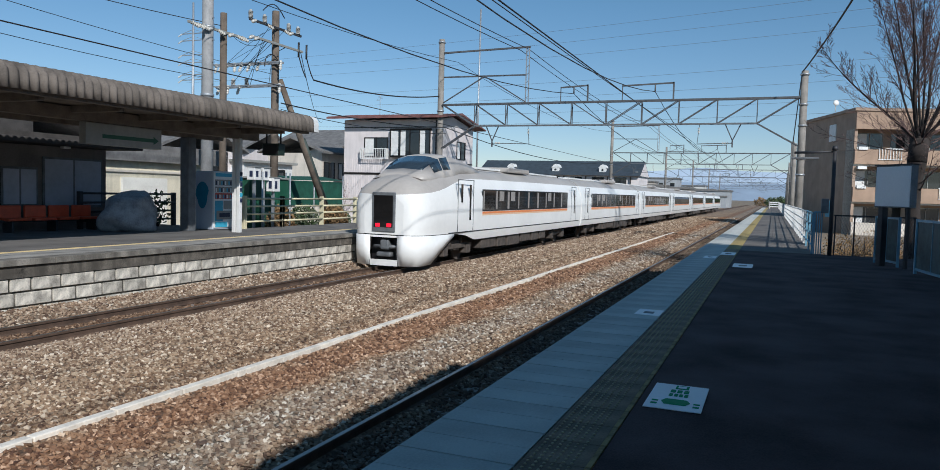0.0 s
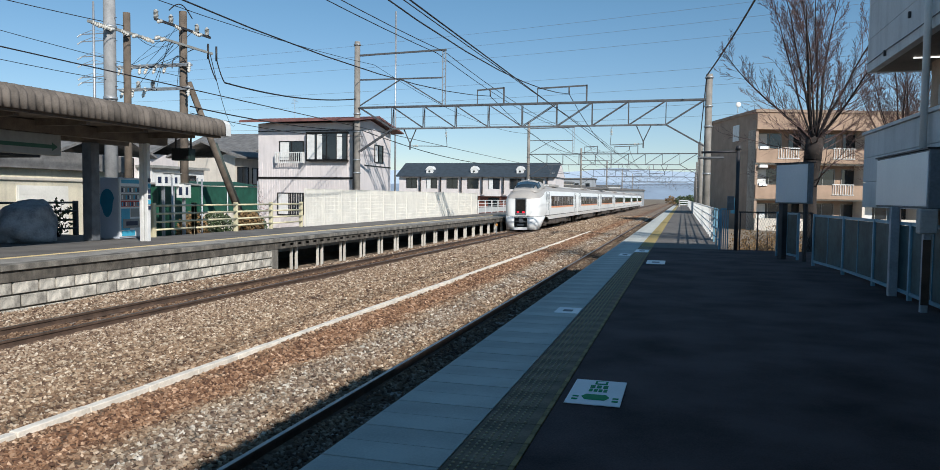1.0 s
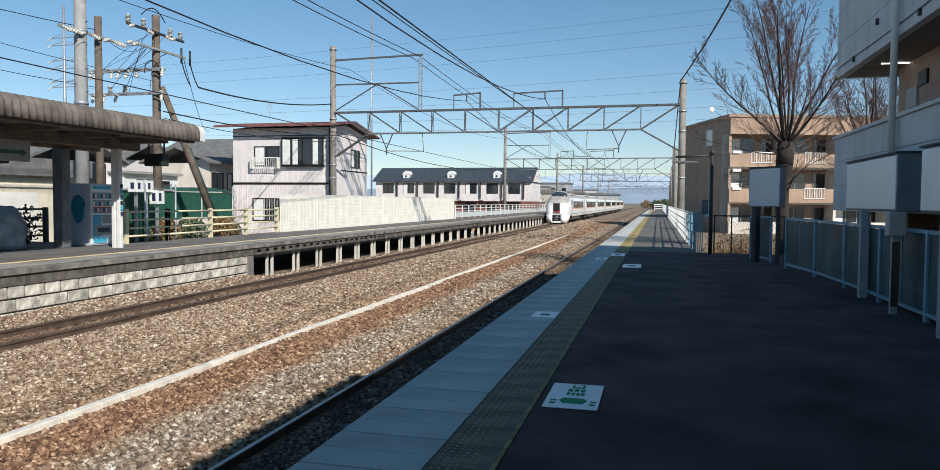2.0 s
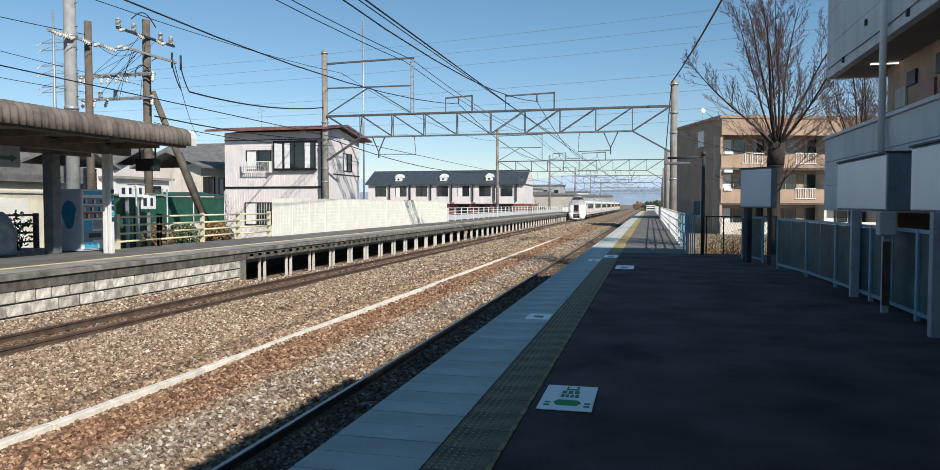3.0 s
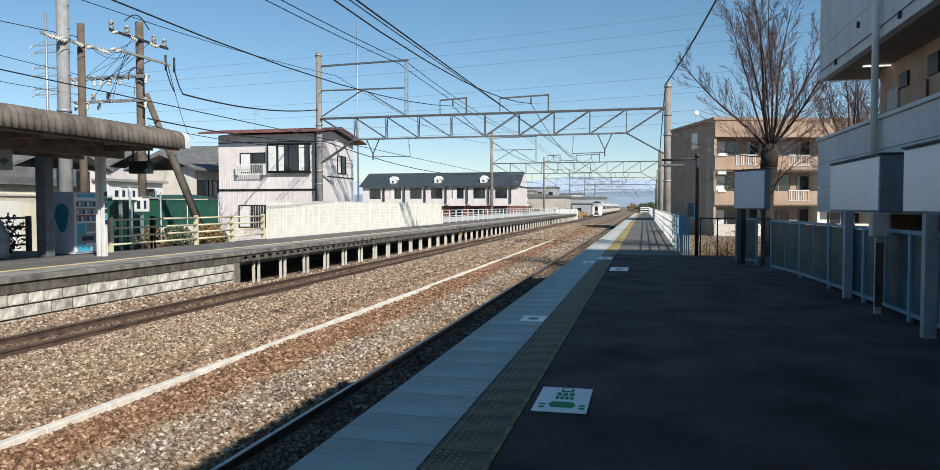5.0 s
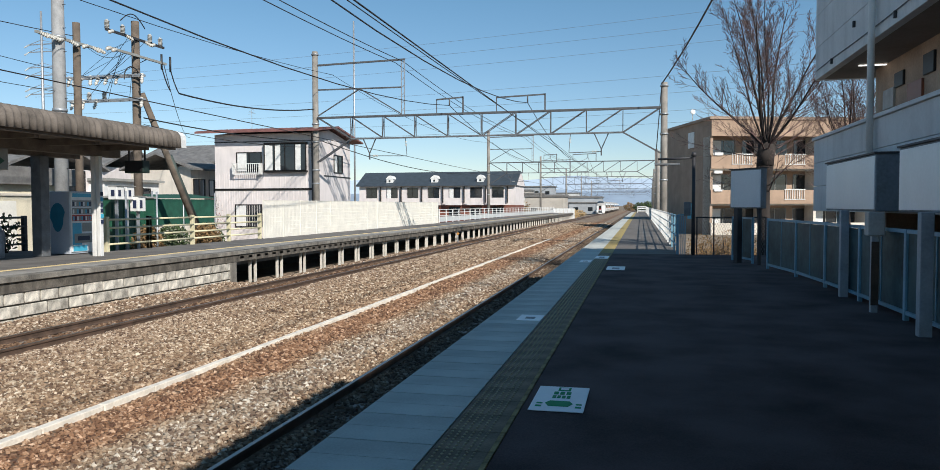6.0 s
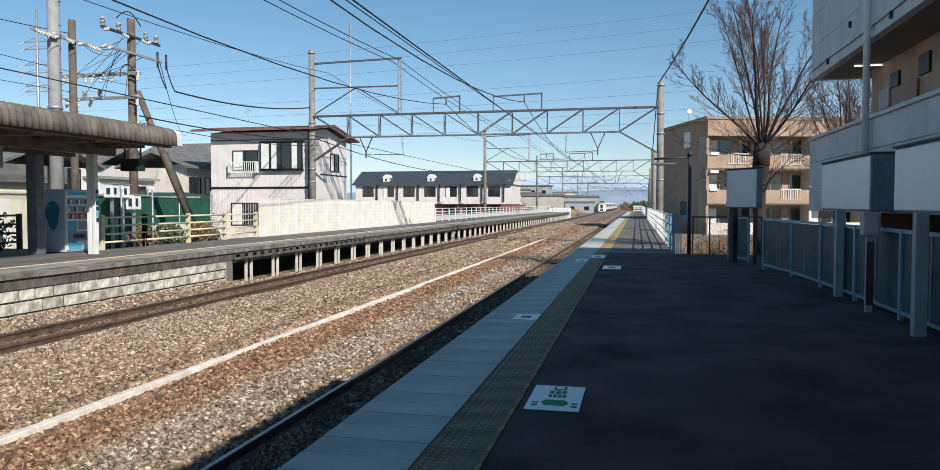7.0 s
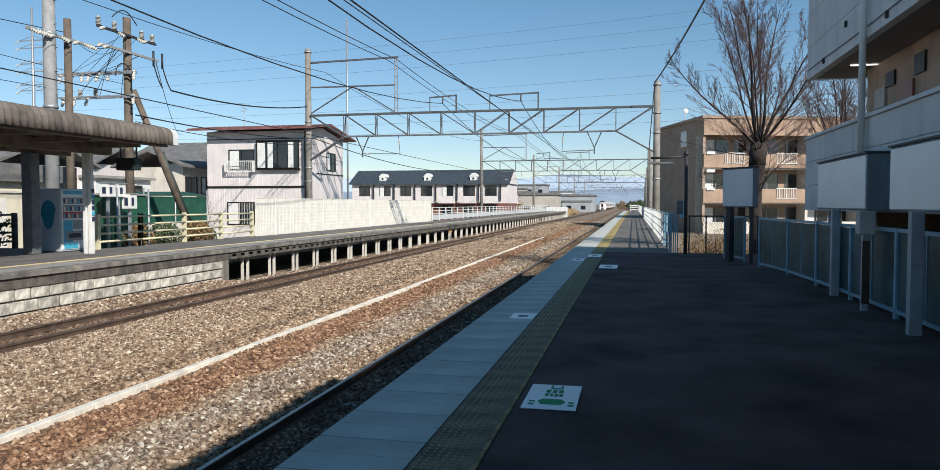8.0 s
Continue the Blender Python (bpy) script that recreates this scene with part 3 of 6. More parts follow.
def side_door(car, y0, wide=0.95):
    for s in (-1, 1):
        x = s * (HALF - 0.006)
        bm = bmesh.new()
        for a, b, c, d in ((y0, y0 + 0.03, 1.17, 3.02), (y0 + wide, y0 + wide + 0.03, 1.17, 3.02), (y0, y0 + wide + 0.03, 2.99, 3.02)):
            box(bm, x - 0.01, x + 0.012, a, b, c, d)
        part("door_seam", bm, GRAYSTEEL, car, "dark door seam")
        part("door_window", B((x - 0.01, x + 0.014, y0 + wide - 0.36, y0 + wide - 0.2, 1.55, 2.85), bevel=0.01), TRAINGLASS, car, "narrow door window")


def bogie(car, y):
    bm = bmesh.new()
    for s in (-1, 1):
        box(bm, s * 0.95 - 0.1, s * 0.95 + 0.1, y - 1.5, y + 1.5, 0.5, 0.68, bevel=0.02)
        for dy in (-1.05, 1.05):
            box(bm, s * 0.95 - 0.16, s * 0.95 + 0.16, y + dy - 0.2, y + dy + 0.2, 0.28, 0.6, bevel=0.03)
            tube(bm, (s * 0.95, y + dy * 0.5, 0.6), (s * 0.95, y + dy * 0.5, 0.95), 0.11, seg=8)
    box(bm, -1.0, 1.0, y - 0.35, y + 0.35, 0.45, 0.8)
    b = part("bogie", bm, UNDER, car, "grimy bogie")
    return b


def wheels(train, y):
    for dy in (-1.05, 1.05):
        bm = bmesh.new()
        for s in (-1, 1):
            tube(bm, (s * 0.50, y + dy, 0.43), (s * 0.63, y + dy, 0.43), 0.43, seg=18)
        tube(bm, (-0.5, y + dy, 0.43), (0.5, y + dy, 0.43), 0.08, seg=8)
        part("wheelset", bm, UNDER, train, "steel wheelset")


def under_boxes(car, y0, y1, seed):
    rng = random.Random(seed)
    y = y0
    while y < y1 - 0.9:
        w = rng.uniform(0.7, 1.8)
        part("equipment_box", B((-1.25, 1.25, y, min(y + w, y1), 0.3 + rng.uniform(0, 0.12), 0.82), bevel=0.03), UNDER, car, "grimy underfloor equipment box")
        y += w + rng.uniform(0.12, 0.4)


def build_train():
    t = thing("express_train", "white express train with grey roof and lit red tail lamps", "train", (0, 0, 0))
    LEN, PITCH = 20.35, 20.65
    for c in range(7):
        o = c * PITCH + (0.0 if c == 0 else 0.45)
        nose = c == 0
        if nose:
            st = [(0.0, 0.72, 1.12, 2.43, 2.47), (0.02, 0.86, 1.12, 2.44, 2.52), (0.08, 1.02, 1.12, 2.45, 2.63), (0.22, 1.16, 1.12, 2.47, 2.8), (0.48, 1.28, 1.12, 2.49, 2.97), (0.9, 1.37, 1.12, 2.53, 3.1),
                  (1.4, 1.415, 1.12, 2.6, 3.22), (2.0, 1.435, 1.12, 2.71, 3.34), (2.8, HALF, 1.08, 2.88, 3.43), (3.6, HALF, 1.0, 3.02, 3.5), (4.6, HALF, 0.8, 3.08, 3.52), (12.0, HALF, 0.8, 3.1, 3.55), (LEN + 0.45, HALF, 0.8, 3.1, 3.55)]
        else:
            st = [(o, HALF, 0.8, 3.1, 3.55), (o + LEN / 2, HALF, 0.8, 3.1, 3.55), (o + LEN, HALF, 0.8, 3.1, 3.55)]
        lo, hi = loft(st, None)
        car = part("car_body", lo, TRAINWHITE, t, "glossy white car body")
        part("roof", hi, TRAINGREY, car, "warm grey roof")
        a = o + (5.15 if nose else 2.4)
        side_panels(car, a, o + (17.75 if nose else 17.9), 9 if nose else 11, c < 3)
        side_door(car, o + (2.75 if nose else 0.75), 1.45 if nose else 0.95)
        if nose:
            for s in (-1, 1):
                part("door_window", B((s * (HALF - 0.006) - 0.01, s * (HALF - 0.006) + 0.014, 3.05, 3.2, 2.2, 2.85)), TRAINGLASS, car, "narrow door window")
        side_door(car, o + 18.6)
        # dark sill line and roof gear
        for s in (-1, 1):
            part("sill_line", B((s * HALF * 0.998 - 0.006, s * HALF * 0.998 + 0.006, o + (2.0 if nose else 0), o + LEN, 1.12, 1.155)), BLACK, car, "dark line along the sill")
        part("roof_walkway", B((-0.35, 0.35, o + (7.0 if nose else 1.0), o + LEN - 1, 3.53, 3.62), bevel=0.02), WHITEPAINT, car, "pale roof strip")
        part("air_conditioner", B((-0.75, 0.75, o + 10, o + 13, 3.5, 3.72), bevel=0.06), TRAINGREY, car, "low grey roof unit")
        for y in (o + 3.6, o + 17.2):
            bogie(car, y)
            wheels(t, y)
        under_boxes(car, o + 5.6, o + 15.3, c)
        if c:
            part("gangway", B((-0.7, 0.7, o - 0.32, o + 0.02, 1.0, 3.2)), BLACK, car, "black gangway bellows")
    first = [ch for ch in t.children if ch.name.startswith("car_body")][0]
    # nose skirt
    bm = bmesh.new()
    outline = [(0.0, 0.74), (0.02, 0.86), (0.08, 1.015), (0.22, 1.155), (0.48, 1.275), (0.9, 1.365), (1.4, 1.41), (1.9, 1.43), (2.5, 1.435)]
    low = [0.1, 0.1, 0.1, 0.1, 0.11, 0.14, 0.42, 0.68, 0.94]
    gap = 0.5
    for s in (-1, 1):
        rows = []
        for (y, w), zb in zip([(0.0, gap)] + outline, [0.3] + low):
            if (y, w) == (0.0, gap):
                zs = (0.1, 0.5, 1.1)
            else:
                zs = (zb, (zb + 1.1) / 2, 1.1)
            inset = 0.95 if w > gap else 1.0
            rows.append([bm.verts.new((s * w * (inset if i == 0 else 1.0), y + (0.08 if i == 0 and y < 0.1 else 0.0), z)) for i, z in enumerate(zs)])
        for P, Q in zip(rows, rows[1:]):
            for i in range(2):
                bm.faces.new((P[i], Q[i], Q[i + 1], P[i + 1])).smooth = True
    for z0, z1, y in ((0.1, 0.3, 0.06), (1.03, 1.1, 0.0)):
        quad(bm, (-gap, y, z0), (gap, y, z0), (gap, y * 0.6, z1), (-gap, y * 0.6, z1))
    sk = part("nose_skirt", bm, TRAINWHITE, first, "white nose skirt")
    md = sk.modifiers.new("thick", "SOLIDIFY")
    md.thickness = 0.03
    part("skirt_seam", B((-0.74, 0.74, -0.004, 0.05, 1.1, 1.13)), BLACK, first, "dark seam across the nose")
    part("coupler_recess", B((-0.62, 0.62, 0.35, 0.8, 0.2, 1.06)), BLACK, first, "dark coupler opening")
    bm = bmesh.new()
    box(bm, -0.16, 0.16, 0.06, 0.5, 0.62, 0.95, bevel=0.05)
    tube(bm, (-0.42, 0.16, 0.72), (0.42, 0.16, 0.72), 0.06, seg=8)
    box(bm, -0.32, 0.22, 0.1, 0.4, 0.38, 0.54, bevel=0.05)
    part("coupler", bm, GRAYSTEEL, first, "grey steel coupler")
    part("front_panel", B((-0.43, 0.43, -0.035, 0.05, 1.2, 2.5), bevel=0.03), GRAYSTEEL, first, "dark grey panel frame")
    part("display_panel", B((-0.35, 0.35, -0.05, -0.02, 1.36, 2.4), bevel=0.01), TRAINGLASS, first, "black glass display panel")
    for x in (-0.2, 0.22):
        part("tail_lamp", B((x - 0.085, x + 0.085, -0.06, -0.045, 1.37, 1.49), bevel=0.005), TAILRED, first, "lit red tail lamp")
    # raised cab: grey shell with dark wrap-round glass set into it
    shell, screen = bmesh.new(), bmesh.new()
    side = [[bmesh.new(), bmesh.new()], [bmesh.new(), bmesh.new()]]
    rows = [(0.85, 0.72, 3.04), (1.3, 0.8, 3.33), (1.75, 0.84, 3.56), (2.35, 0.86, 3.82), (2.45, 0.86, 3.86), (3.05, 0.86, 3.93), (3.3, 0.86, 3.93), (4.2, 0.84, 3.86), (5.4, 0.78, 3.7), (6.4, 0.7, 3.52)]
    rings = []
    for y, w, zt in rows:
        base = 2.95 if y < 3.5 else 3.2
        half = [(1.27 * w if y < 3.5 else 1.12 * w, base), (1.13 * w, base + 0.42 * (zt - base)), (0.9 * w, base + 0.86 * (zt - base)), (0.5 * w, zt - 0.03)]
        rings.append([Vector((-x, y, z)) for x, z in half] + [Vector((0, y, zt))] + [Vector((x, y, z)) for x, z in half[::-1]])
    for i, (P, Q) in enumerate(zip(rings, rings[1:])):
        for k in range(8):
            bm = shell
            if i in (1, 2) and 2 <= k <= 5:
                bm = screen
            elif k in (1, 6) and i in (2, 4):
                bm = side[k == 6][i == 4]
            f = bm.faces.new([bm.verts.new(v) for v in (P[k], Q[k], Q[k + 1], P[k + 1])])
            f.smooth = True
    for bm in (shell, screen, *side[0], *side[1]):
        bmesh.ops.remove_doubles(bm, verts=bm.verts[:], dist=0.001)
    cab = part("cab", shell, TRAINGREY, first, "raised warm grey cab")
    cab.modifiers.new("thick", "SOLIDIFY").thickness = 0.02
    part("windscreen", screen, CABGLASS, cab, "dark blue-grey raked windscreen").modifiers.new("thick", "SOLIDIFY").thickness = 0.02
    for pair in side:
        for bm in pair:
            part("cab_window", bm, CABGLASS, cab, "dark side window of the cab").modifiers.new("thick", "SOLIDIFY").thickness = 0.02
    part("cab_back", B((-0.7, 0.7, 6.2, 6.4, 3.3, 3.5)), TRAINGREY, cab)
    return t


CABGLASS = mat("cab glass", (0.03, 0.045, 0.06), 0.06, vary=0.2, scale=1, fine=4, bump=0.0, spec=0.8)
TRAIN = build_train()

# ---- the opposite platform ----
RIBROOF = mat("weathered ribbed roofing", (0.15, 0.127, 0.108), 0.85, vary=0.35, scale=2.5, fine=30, bump=0.2, stain=0.7)
DARKWOOD = mat("dark eaves timber", (0.17, 0.14, 0.115), 0.9, vary=0.3, scale=3, fine=30, bump=0.2)
DIMWALL = mat("station house wall", (0.19, 0.165, 0.15), 0.85, vary=0.25, scale=1.2, fine=20, bump=0.1, stain=0.3)
ORANGE = mat("orange seat shell", (0.66, 0.09, 0.03), 0.45, vary=0.15, scale=4, fine=30, bump=0.03)
BOULDER = mat("grey rock", (0.38, 0.39, 0.41), 0.9, vary=0.35, scale=3, fine=20, bump=0.6)
CREAMWALL = mat("cream plaster wall", (0.70, 0.64, 0.50), 0.85, vary=0.15, scale=0.8, fine=15, bump=0.1, stain=0.3)
SHUTTER = mat("white shutter", (0.78, 0.76, 0.70), 0.6, vary=0.1, scale=1, fine=12, bump=0.05)
VENDGREY = mat("vending side panel", (0.46, 0.50, 0.56), 0.4, vary=0.1, scale=1, fine=15, bump=0.02)
TEAL = mat("teal print", (0.02, 0.20, 0.30), 0.4, vary=0.15)
CYAN = mat("cyan print", (0.06, 0.38, 0.55), 0.4, vary=0.15)
REDP = mat("red print", (0.45, 0.06, 0.04), 0.5, vary=0.2)
NAVY = mat("dark blue print", (0.02, 0.03, 0.07), 0.5, vary=0.2)
GREENP = mat("dark green paint", (0.015, 0.09, 0.05), 0.5, vary=0.2)
NET = mat("green netting", (0.012, 0.085, 0.055), 0.9, vary=0.3, scale=2, fine=60, bump=0.2)
EVERGREEN = mat("evergreen leaf", (0.045, 0.07, 0.025), 0.6, vary=0.4, scale=3, fine=20, bump=0.0, island=0.5)
DRYLEAF = mat("dry shrub leaf", (0.20, 0.12, 0.05), 0.8, vary=0.4, scale=3, fine=20, bump=0.0, island=0.4)
PINKTWIG = mat("pinkish twig", (0.30, 0.16, 0.15), 0.9, vary=0.2)


def block_wall():
    w = thing("block_wall", "whitewashed stained concrete block wall under the platform", "wall", (0, 0, 0), kind="structure")
    rng = random.Random(8)
    meshes = {}
    for row in range(3):
        z0 = -0.64 - row * 0.285
        y = -6.0 - rng.uniform(0, 0.5)
        while y < 22.35:
            size = rng.choice((0.45, 0.55, 0.65, 0.8))
            size = min(size, 22.38 - y)
            if size > 0.15:
                key = round(size, 2)
                if key not in meshes:
                    ob = part("block", B((-0.06, 0.0, 0.022, size - 0.022, 0.02, 0.265), bevel=0.014), BLOCK, w)
                    meshes[key] = ob.data
                else:
                    ob = share("block", meshes[key], w, Matrix())
                ob.matrix_basis = pose(EDGE_L - 0.075 + rng.uniform(-0.012, 0.008), y, z0)
            y += size
    part("wall_end", B((EDGE_L - 0.5, EDGE_L - 0.06, 22.1, 22.5, -1.4, -0.37), bevel=0.02), OLDCON, w)


def deck_legs():
    d = thing("deck_frame", "white steel legs and dark girder carrying the platform deck", "platform frame", (0, 0, 0), kind="structure")
    y = 23.93
    while y < 148:
        for x in (EDGE_L - 0.28,):
            for dy in (-0.18, 0.18):
                part("leg", B((x - 0.045, x + 0.045, y + dy - 0.03, y + dy + 0.03, -1.4, -0.37)), LEGWHITE, d)
        y += 2.0
    part("girder", B((EDGE_L - 0.5, EDGE_L - 0.42, 22.4, 149, -0.52, -0.34)), GRAYSTEEL, d, "grey steel girder")
    # dark sheet added in place of the deep shade under the deck
    part("shade_backing", B((BACK_L + 0.2, BACK_L + 0.3, 22.4, 149, -1.4, -0.34)), MORTAR, d)
    # dark plates flush with the edge beam, painting the shade inside its notches
    for k in range(22):
        part("notch", B((EDGE_L - 0.075, EDGE_L - 0.055, 22.7 + k * 0.57, 22.95 + k * 0.57, -0.27, -0.19)), DARKSTEEL, d, "flat dark plate painted as a notch")


LEGWHITE = mat("whitewashed leg", (0.66, 0.63, 0.56), 0.7, vary=0.15, scale=4, fine=30, bump=0.05, stain=0.5)


def platform_canopy():
    c = thing("platform_canopy", "platform canopy with weathered brown ribbed roofing", "canopy", (0, 0, 0))
    prof = [(-14.2, 3.36), (-14.2, 3.6), (-14.22, 3.74), (-14.31, 3.84), (-14.5, 3.9), (-15.2, 3.97), (-17.0, 4.05), (-18.7, 4.0)]
    bm = bmesh.new()
    y0, y1, pitch = -14.0, 20.75, 0.22
    n = int((y1 - y0) / pitch * 6)
    rows = []
    for j in range(n + 1):
        y = y0 + (y1 - y0) * j / n
        wv = 0.045 * math.sin(math.tau * y / pitch)
        row = []
        for i, (x, z) in enumerate(prof):
            nx, nz = (1, 0.0) if i < 2 else ((0.85, 0.5) if i == 2 else ((0.5, 0.85) if i == 3 else (0, 1)))
            row.append(bm.verts.new((x + nx * wv, y, z + nz * wv)))
        rows.append(row)
    for P, Q in zip(rows, rows[1:]):
        for i in range(len(prof) - 1):
            bm.faces.new((P[i], P[i + 1], Q[i + 1], Q[i])).smooth = True
    roof = part("ribbed_roof", bm, RIBROOF, c, "brown weathered ribbed roofing")
    md = roof.modifiers.new("thick", "SOLIDIFY")
    md.thickness = 0.02
    bm = bmesh.new()
    end = [(x + 0.02, z + 0.02) for x, z in prof] + [(-18.7, 3.8), (-14.5, 3.38)]
    prism(bm, end, "y", 20.74, 21.05)
    part("end_cap", bm, WHITEPAINT, c, "pale rounded end cap")
    part("soffit", B((-18.6, -14.32, -14, 20.7, 3.4, 3.46)), DARKWOOD, c, "dark timber soffit")
    part("eaves_beam", B((-14.5, -14.32, -14, 20.7, 3.3, 3.42)), DARKWOOD, c)
    part("main_beam", B((-16.35, -16.1, -14, 20.4, 3.05, 3.36)), DARKWOOD, c)
    part("back_beam", B((-17.9, -17.6, -14, 20.4, 3.05, 3.36)), DARKWOOD, c)
    for y in np.arange(-12, 20.5, 2.1):
        part("rafter", B((-18.4, -14.5, y, y + 0.14, 3.22, 3.4)), DARKWOOD, c)
    for y in (19.45, 8.5, -2.5):
        bm = B((-16.36, -16.24, y - 0.07, y + 0.07, 0, 3.06), (-16.18, -16.06, y - 0.07, y + 0.07, 0, 3.06), bevel=0.01)
        part("column", bm, WHITEPAINT, c, "white paired steel column")
    for y in (18.85, 8.0, -3.0):
        part("pillar", B((-17.88, -17.52, y - 0.17, y + 0.17, 0, 3.06), bevel=0.03), GRAYSTEEL, c, "dark square pillar")
    for k in range(6):
        part("notice", B((-16.05, -16.03, 19.4, 19.5, 1.0 + k * 0.17, 1.12 + k * 0.17)), (NAVY, CYAN, NAVY)[k % 3], c, "small dark notice on the column")


# darker copy of the eaves timber, canopy shade put into its colour
SHADEWOOD = mat("boards in painted shade", (0.06, 0.055, 0.052), 0.9, vary=0.3, scale=3, fine=30, bump=0.2)
# the windows' blue-grey reflection is painted into this pane colour
REFLECTPANE = mat("station pane with painted reflection", (0.40, 0.42, 0.49), 0.35, vary=0.15, scale=0.8, fine=8, bump=0.02)


def station_house():
    h = thing("station_house", "dim low station house under the canopy", "station house", (0, 0, 0))
    part("wall", B((-24, -21.0, -14, 18.55, -0.2, 2.6)), DIMWALL, h)
    part("roof", B((-24.6, -20.0, -14, 19.2, 2.62, 2.78), bevel=0.02), SHADEWOOD, h, "dark low eaves")
    part("roof_top", B((-24.4, -20.3, -14, 19.0, 2.78, 2.95)), SHADEWOOD, h)
    part("upper_wall", B((-24.0, -21.4, -14, 16.2, 2.95, 3.9)), SHADEWOOD, h, "dark boarded upper wall")
    part("back_deck", B((-22.2, BACK_L - 0.004, -14, 21.4, -1.4, -0.004)), DECK, h, "grey paving behind the platform")
    for y0, y1, z0, z1 in ((14.9, 15.95, 0.8, 1.85), (16.25, 18.3, 0.75, 2.2), (12.0, 14.4, 0.9, 2.2)):
        f = part("window", B((-21.02, -20.96, y0 - 0.07, y1 + 0.07, z0 - 0.07, z1 + 0.07), bevel=0.01), GRAYSTEEL, h, "grey window frame")
        m = (y0 + y1) / 2
        for a, b in ((y0, m - 0.03), (m + 0.03, y1)):
            part("pane", B((-20.97, -20.945, a, b, z0, z1)), REFLECTPANE, f)
    part("lamp_box", B((-20.98, -20.8, 16.8, 17.05, 2.55, 2.85), bevel=0.02), WHITEPAINT, h, "small pale lamp box")


def bench():
    s = thing("bench", "row of orange shell seats on a dark frame", "bench", (-20.2, 15.9, 0))
    part("frame", B((-0.05, 0.05, -1.7, 1.7, 0.3, 0.36)), DARKSTEEL, s)
    for y in (-1.4, 0, 1.4):
        part("leg", B((-0.2, 0.2, y - 0.03, y + 0.03, 0, 0.32)), DARKSTEEL, s)
    for k in range(4):
        bm = bmesh.new()
        y = -1.2 + k * 0.8
        box(bm, -0.2, 0.26, y - 0.36, y + 0.36, 0.34, 0.42, bevel=0.03)
        box(bm, -0.28, -0.19, y - 0.35, y + 0.35, 0.38, 0.78, bevel=0.04)
        part("seat", bm, ORANGE, s, "orange moulded seat")


def rock():
    bm = bmesh.new()
    bmesh.ops.create_icosphere(bm, subdivisions=4, radius=1.0)
    for v in bm.verts:
        n = noise.noise(v.co * 1.1 + Vector((3, 1, 7))) * 0.32 + noise.noise(v.co * 3.0) * 0.12 + noise.noise(v.co * 8.0) * 0.03
        v.co *= 1 + n
        v.co.z = max(v.co.z, -0.55)
        v.co.x *= 0.72
        v.co.y *= 0.98
        v.co.z = (v.co.z + 0.55) * (0.74 + 0.12 * v.co.y)
    for f in bm.faces:
        f.smooth = True
    ob = part("rock", bm, BOULDER)
    ob.matrix_basis = pose(-19.0, 17.75, 0)
    tagged(ob, "large grey standing rock on the platform", "rock")


def hanging_sign():
    s = thing("hanging_sign", "unlit station sign box with a dark green band", "sign", (-16.2, 14.85, 0))
    part("box", B((-0.12, 0.12, -1.25, 1.25, 2.48, 3.04), bevel=0.02), SIGNGREY, s)
    part("green_band", B((0.118, 0.126, -0.75, 0.95, 2.66, 2.76)), GREENP, s, "dark green band")
    bm = bmesh.new()
    prism(bm, [(0.95, 2.6), (1.13, 2.71), (0.95, 2.82)], "x", 0.118, 0.126)
    part("arrow", bm, GREENP, s, "dark green arrow")
    for y in (-0.9, 0.9):
        part("hanger", B((-0.02, 0.02, y - 0.02, y + 0.02, 3.0, 3.42)), DARKSTEEL, s)


SIGNGREY = mat("sign box grey white", (0.29, 0.29, 0.27), 0.5, vary=0.12, scale=1, fine=10, bump=0.02, stain=0.2)


def vending_machine():
    v = thing("vending_machine", "grey drinks vending machine with teal leaf print", "vending machine", (-17.85, 20.35, 0))
    part("cabinet", B((-0.37, 0.37, -0.6, 0.6, 0.02, 2.0), bevel=0.02), VENDGREY, v)
    part("front_panel", B((0.37, 0.4, -0.57, 0.57, 0.08, 1.96), bevel=0.008), WHITEPAINT, v, "white front panel")
    bm = bmesh.new()
    pts = []
    for k in range(18):
        a = math.tau * k / 18
        pts.append((-0.07 + 0.29 * math.cos(a) * (1.0 if math.sin(a) > 0 else 0.75), 1.18 + 0.46 * math.sin(a)))
    prism(bm, pts, "y", -0.606, -0.598)
    part("leaf_print", bm, TEAL, v, "teal leaf print")
    part("top_band", B((0.4, 0.405, -0.5, 0.3, 1.82, 1.94)), CYAN, v, "cyan band")
    for z0, m in ((1.52, SIGNGREY), (1.28, SIGNGREY), (1.06, REDP)):
        shelf = part("display", B((0.4, 0.406, -0.52, 0.32, z0, z0 + 0.2)), m, v, "lit row of drinks")
        for k in range(9):
            part("can", B((0.4, 0.412, -0.5 + k * 0.09, -0.44 + k * 0.09, z0 + 0.02, z0 + 0.15)), (WHITEPAINT, SIGNGREY, CYAN, NAVY)[(k * 5 + int(z0 * 10)) % 4], shelf)
    part("coin_panel", B((0.4, 0.41, -0.1, 0.3, 0.72, 1.0), bevel=0.004), SIGNGREY, v, "grey coin panel")
    part("side_print", B((0.4, 0.408, -0.52, -0.14, 0.3, 1.0)), CYAN, v, "blue print beside the coin panel")
    part("delivery_hatch", B((0.4, 0.42, -0.45, 0.35, 0.36, 0.66), bevel=0.01), SIGNGREY, v, "grey delivery hatch")
    part("hatch_glass", B((0.42, 0.425, -0.32, 0.2, 0.44, 0.58)), NAVY, v)
    part("base_band", B((0.4, 0.406, -0.5, 0.1, 0.1, 0.28)), CYAN, v, "cyan base print")


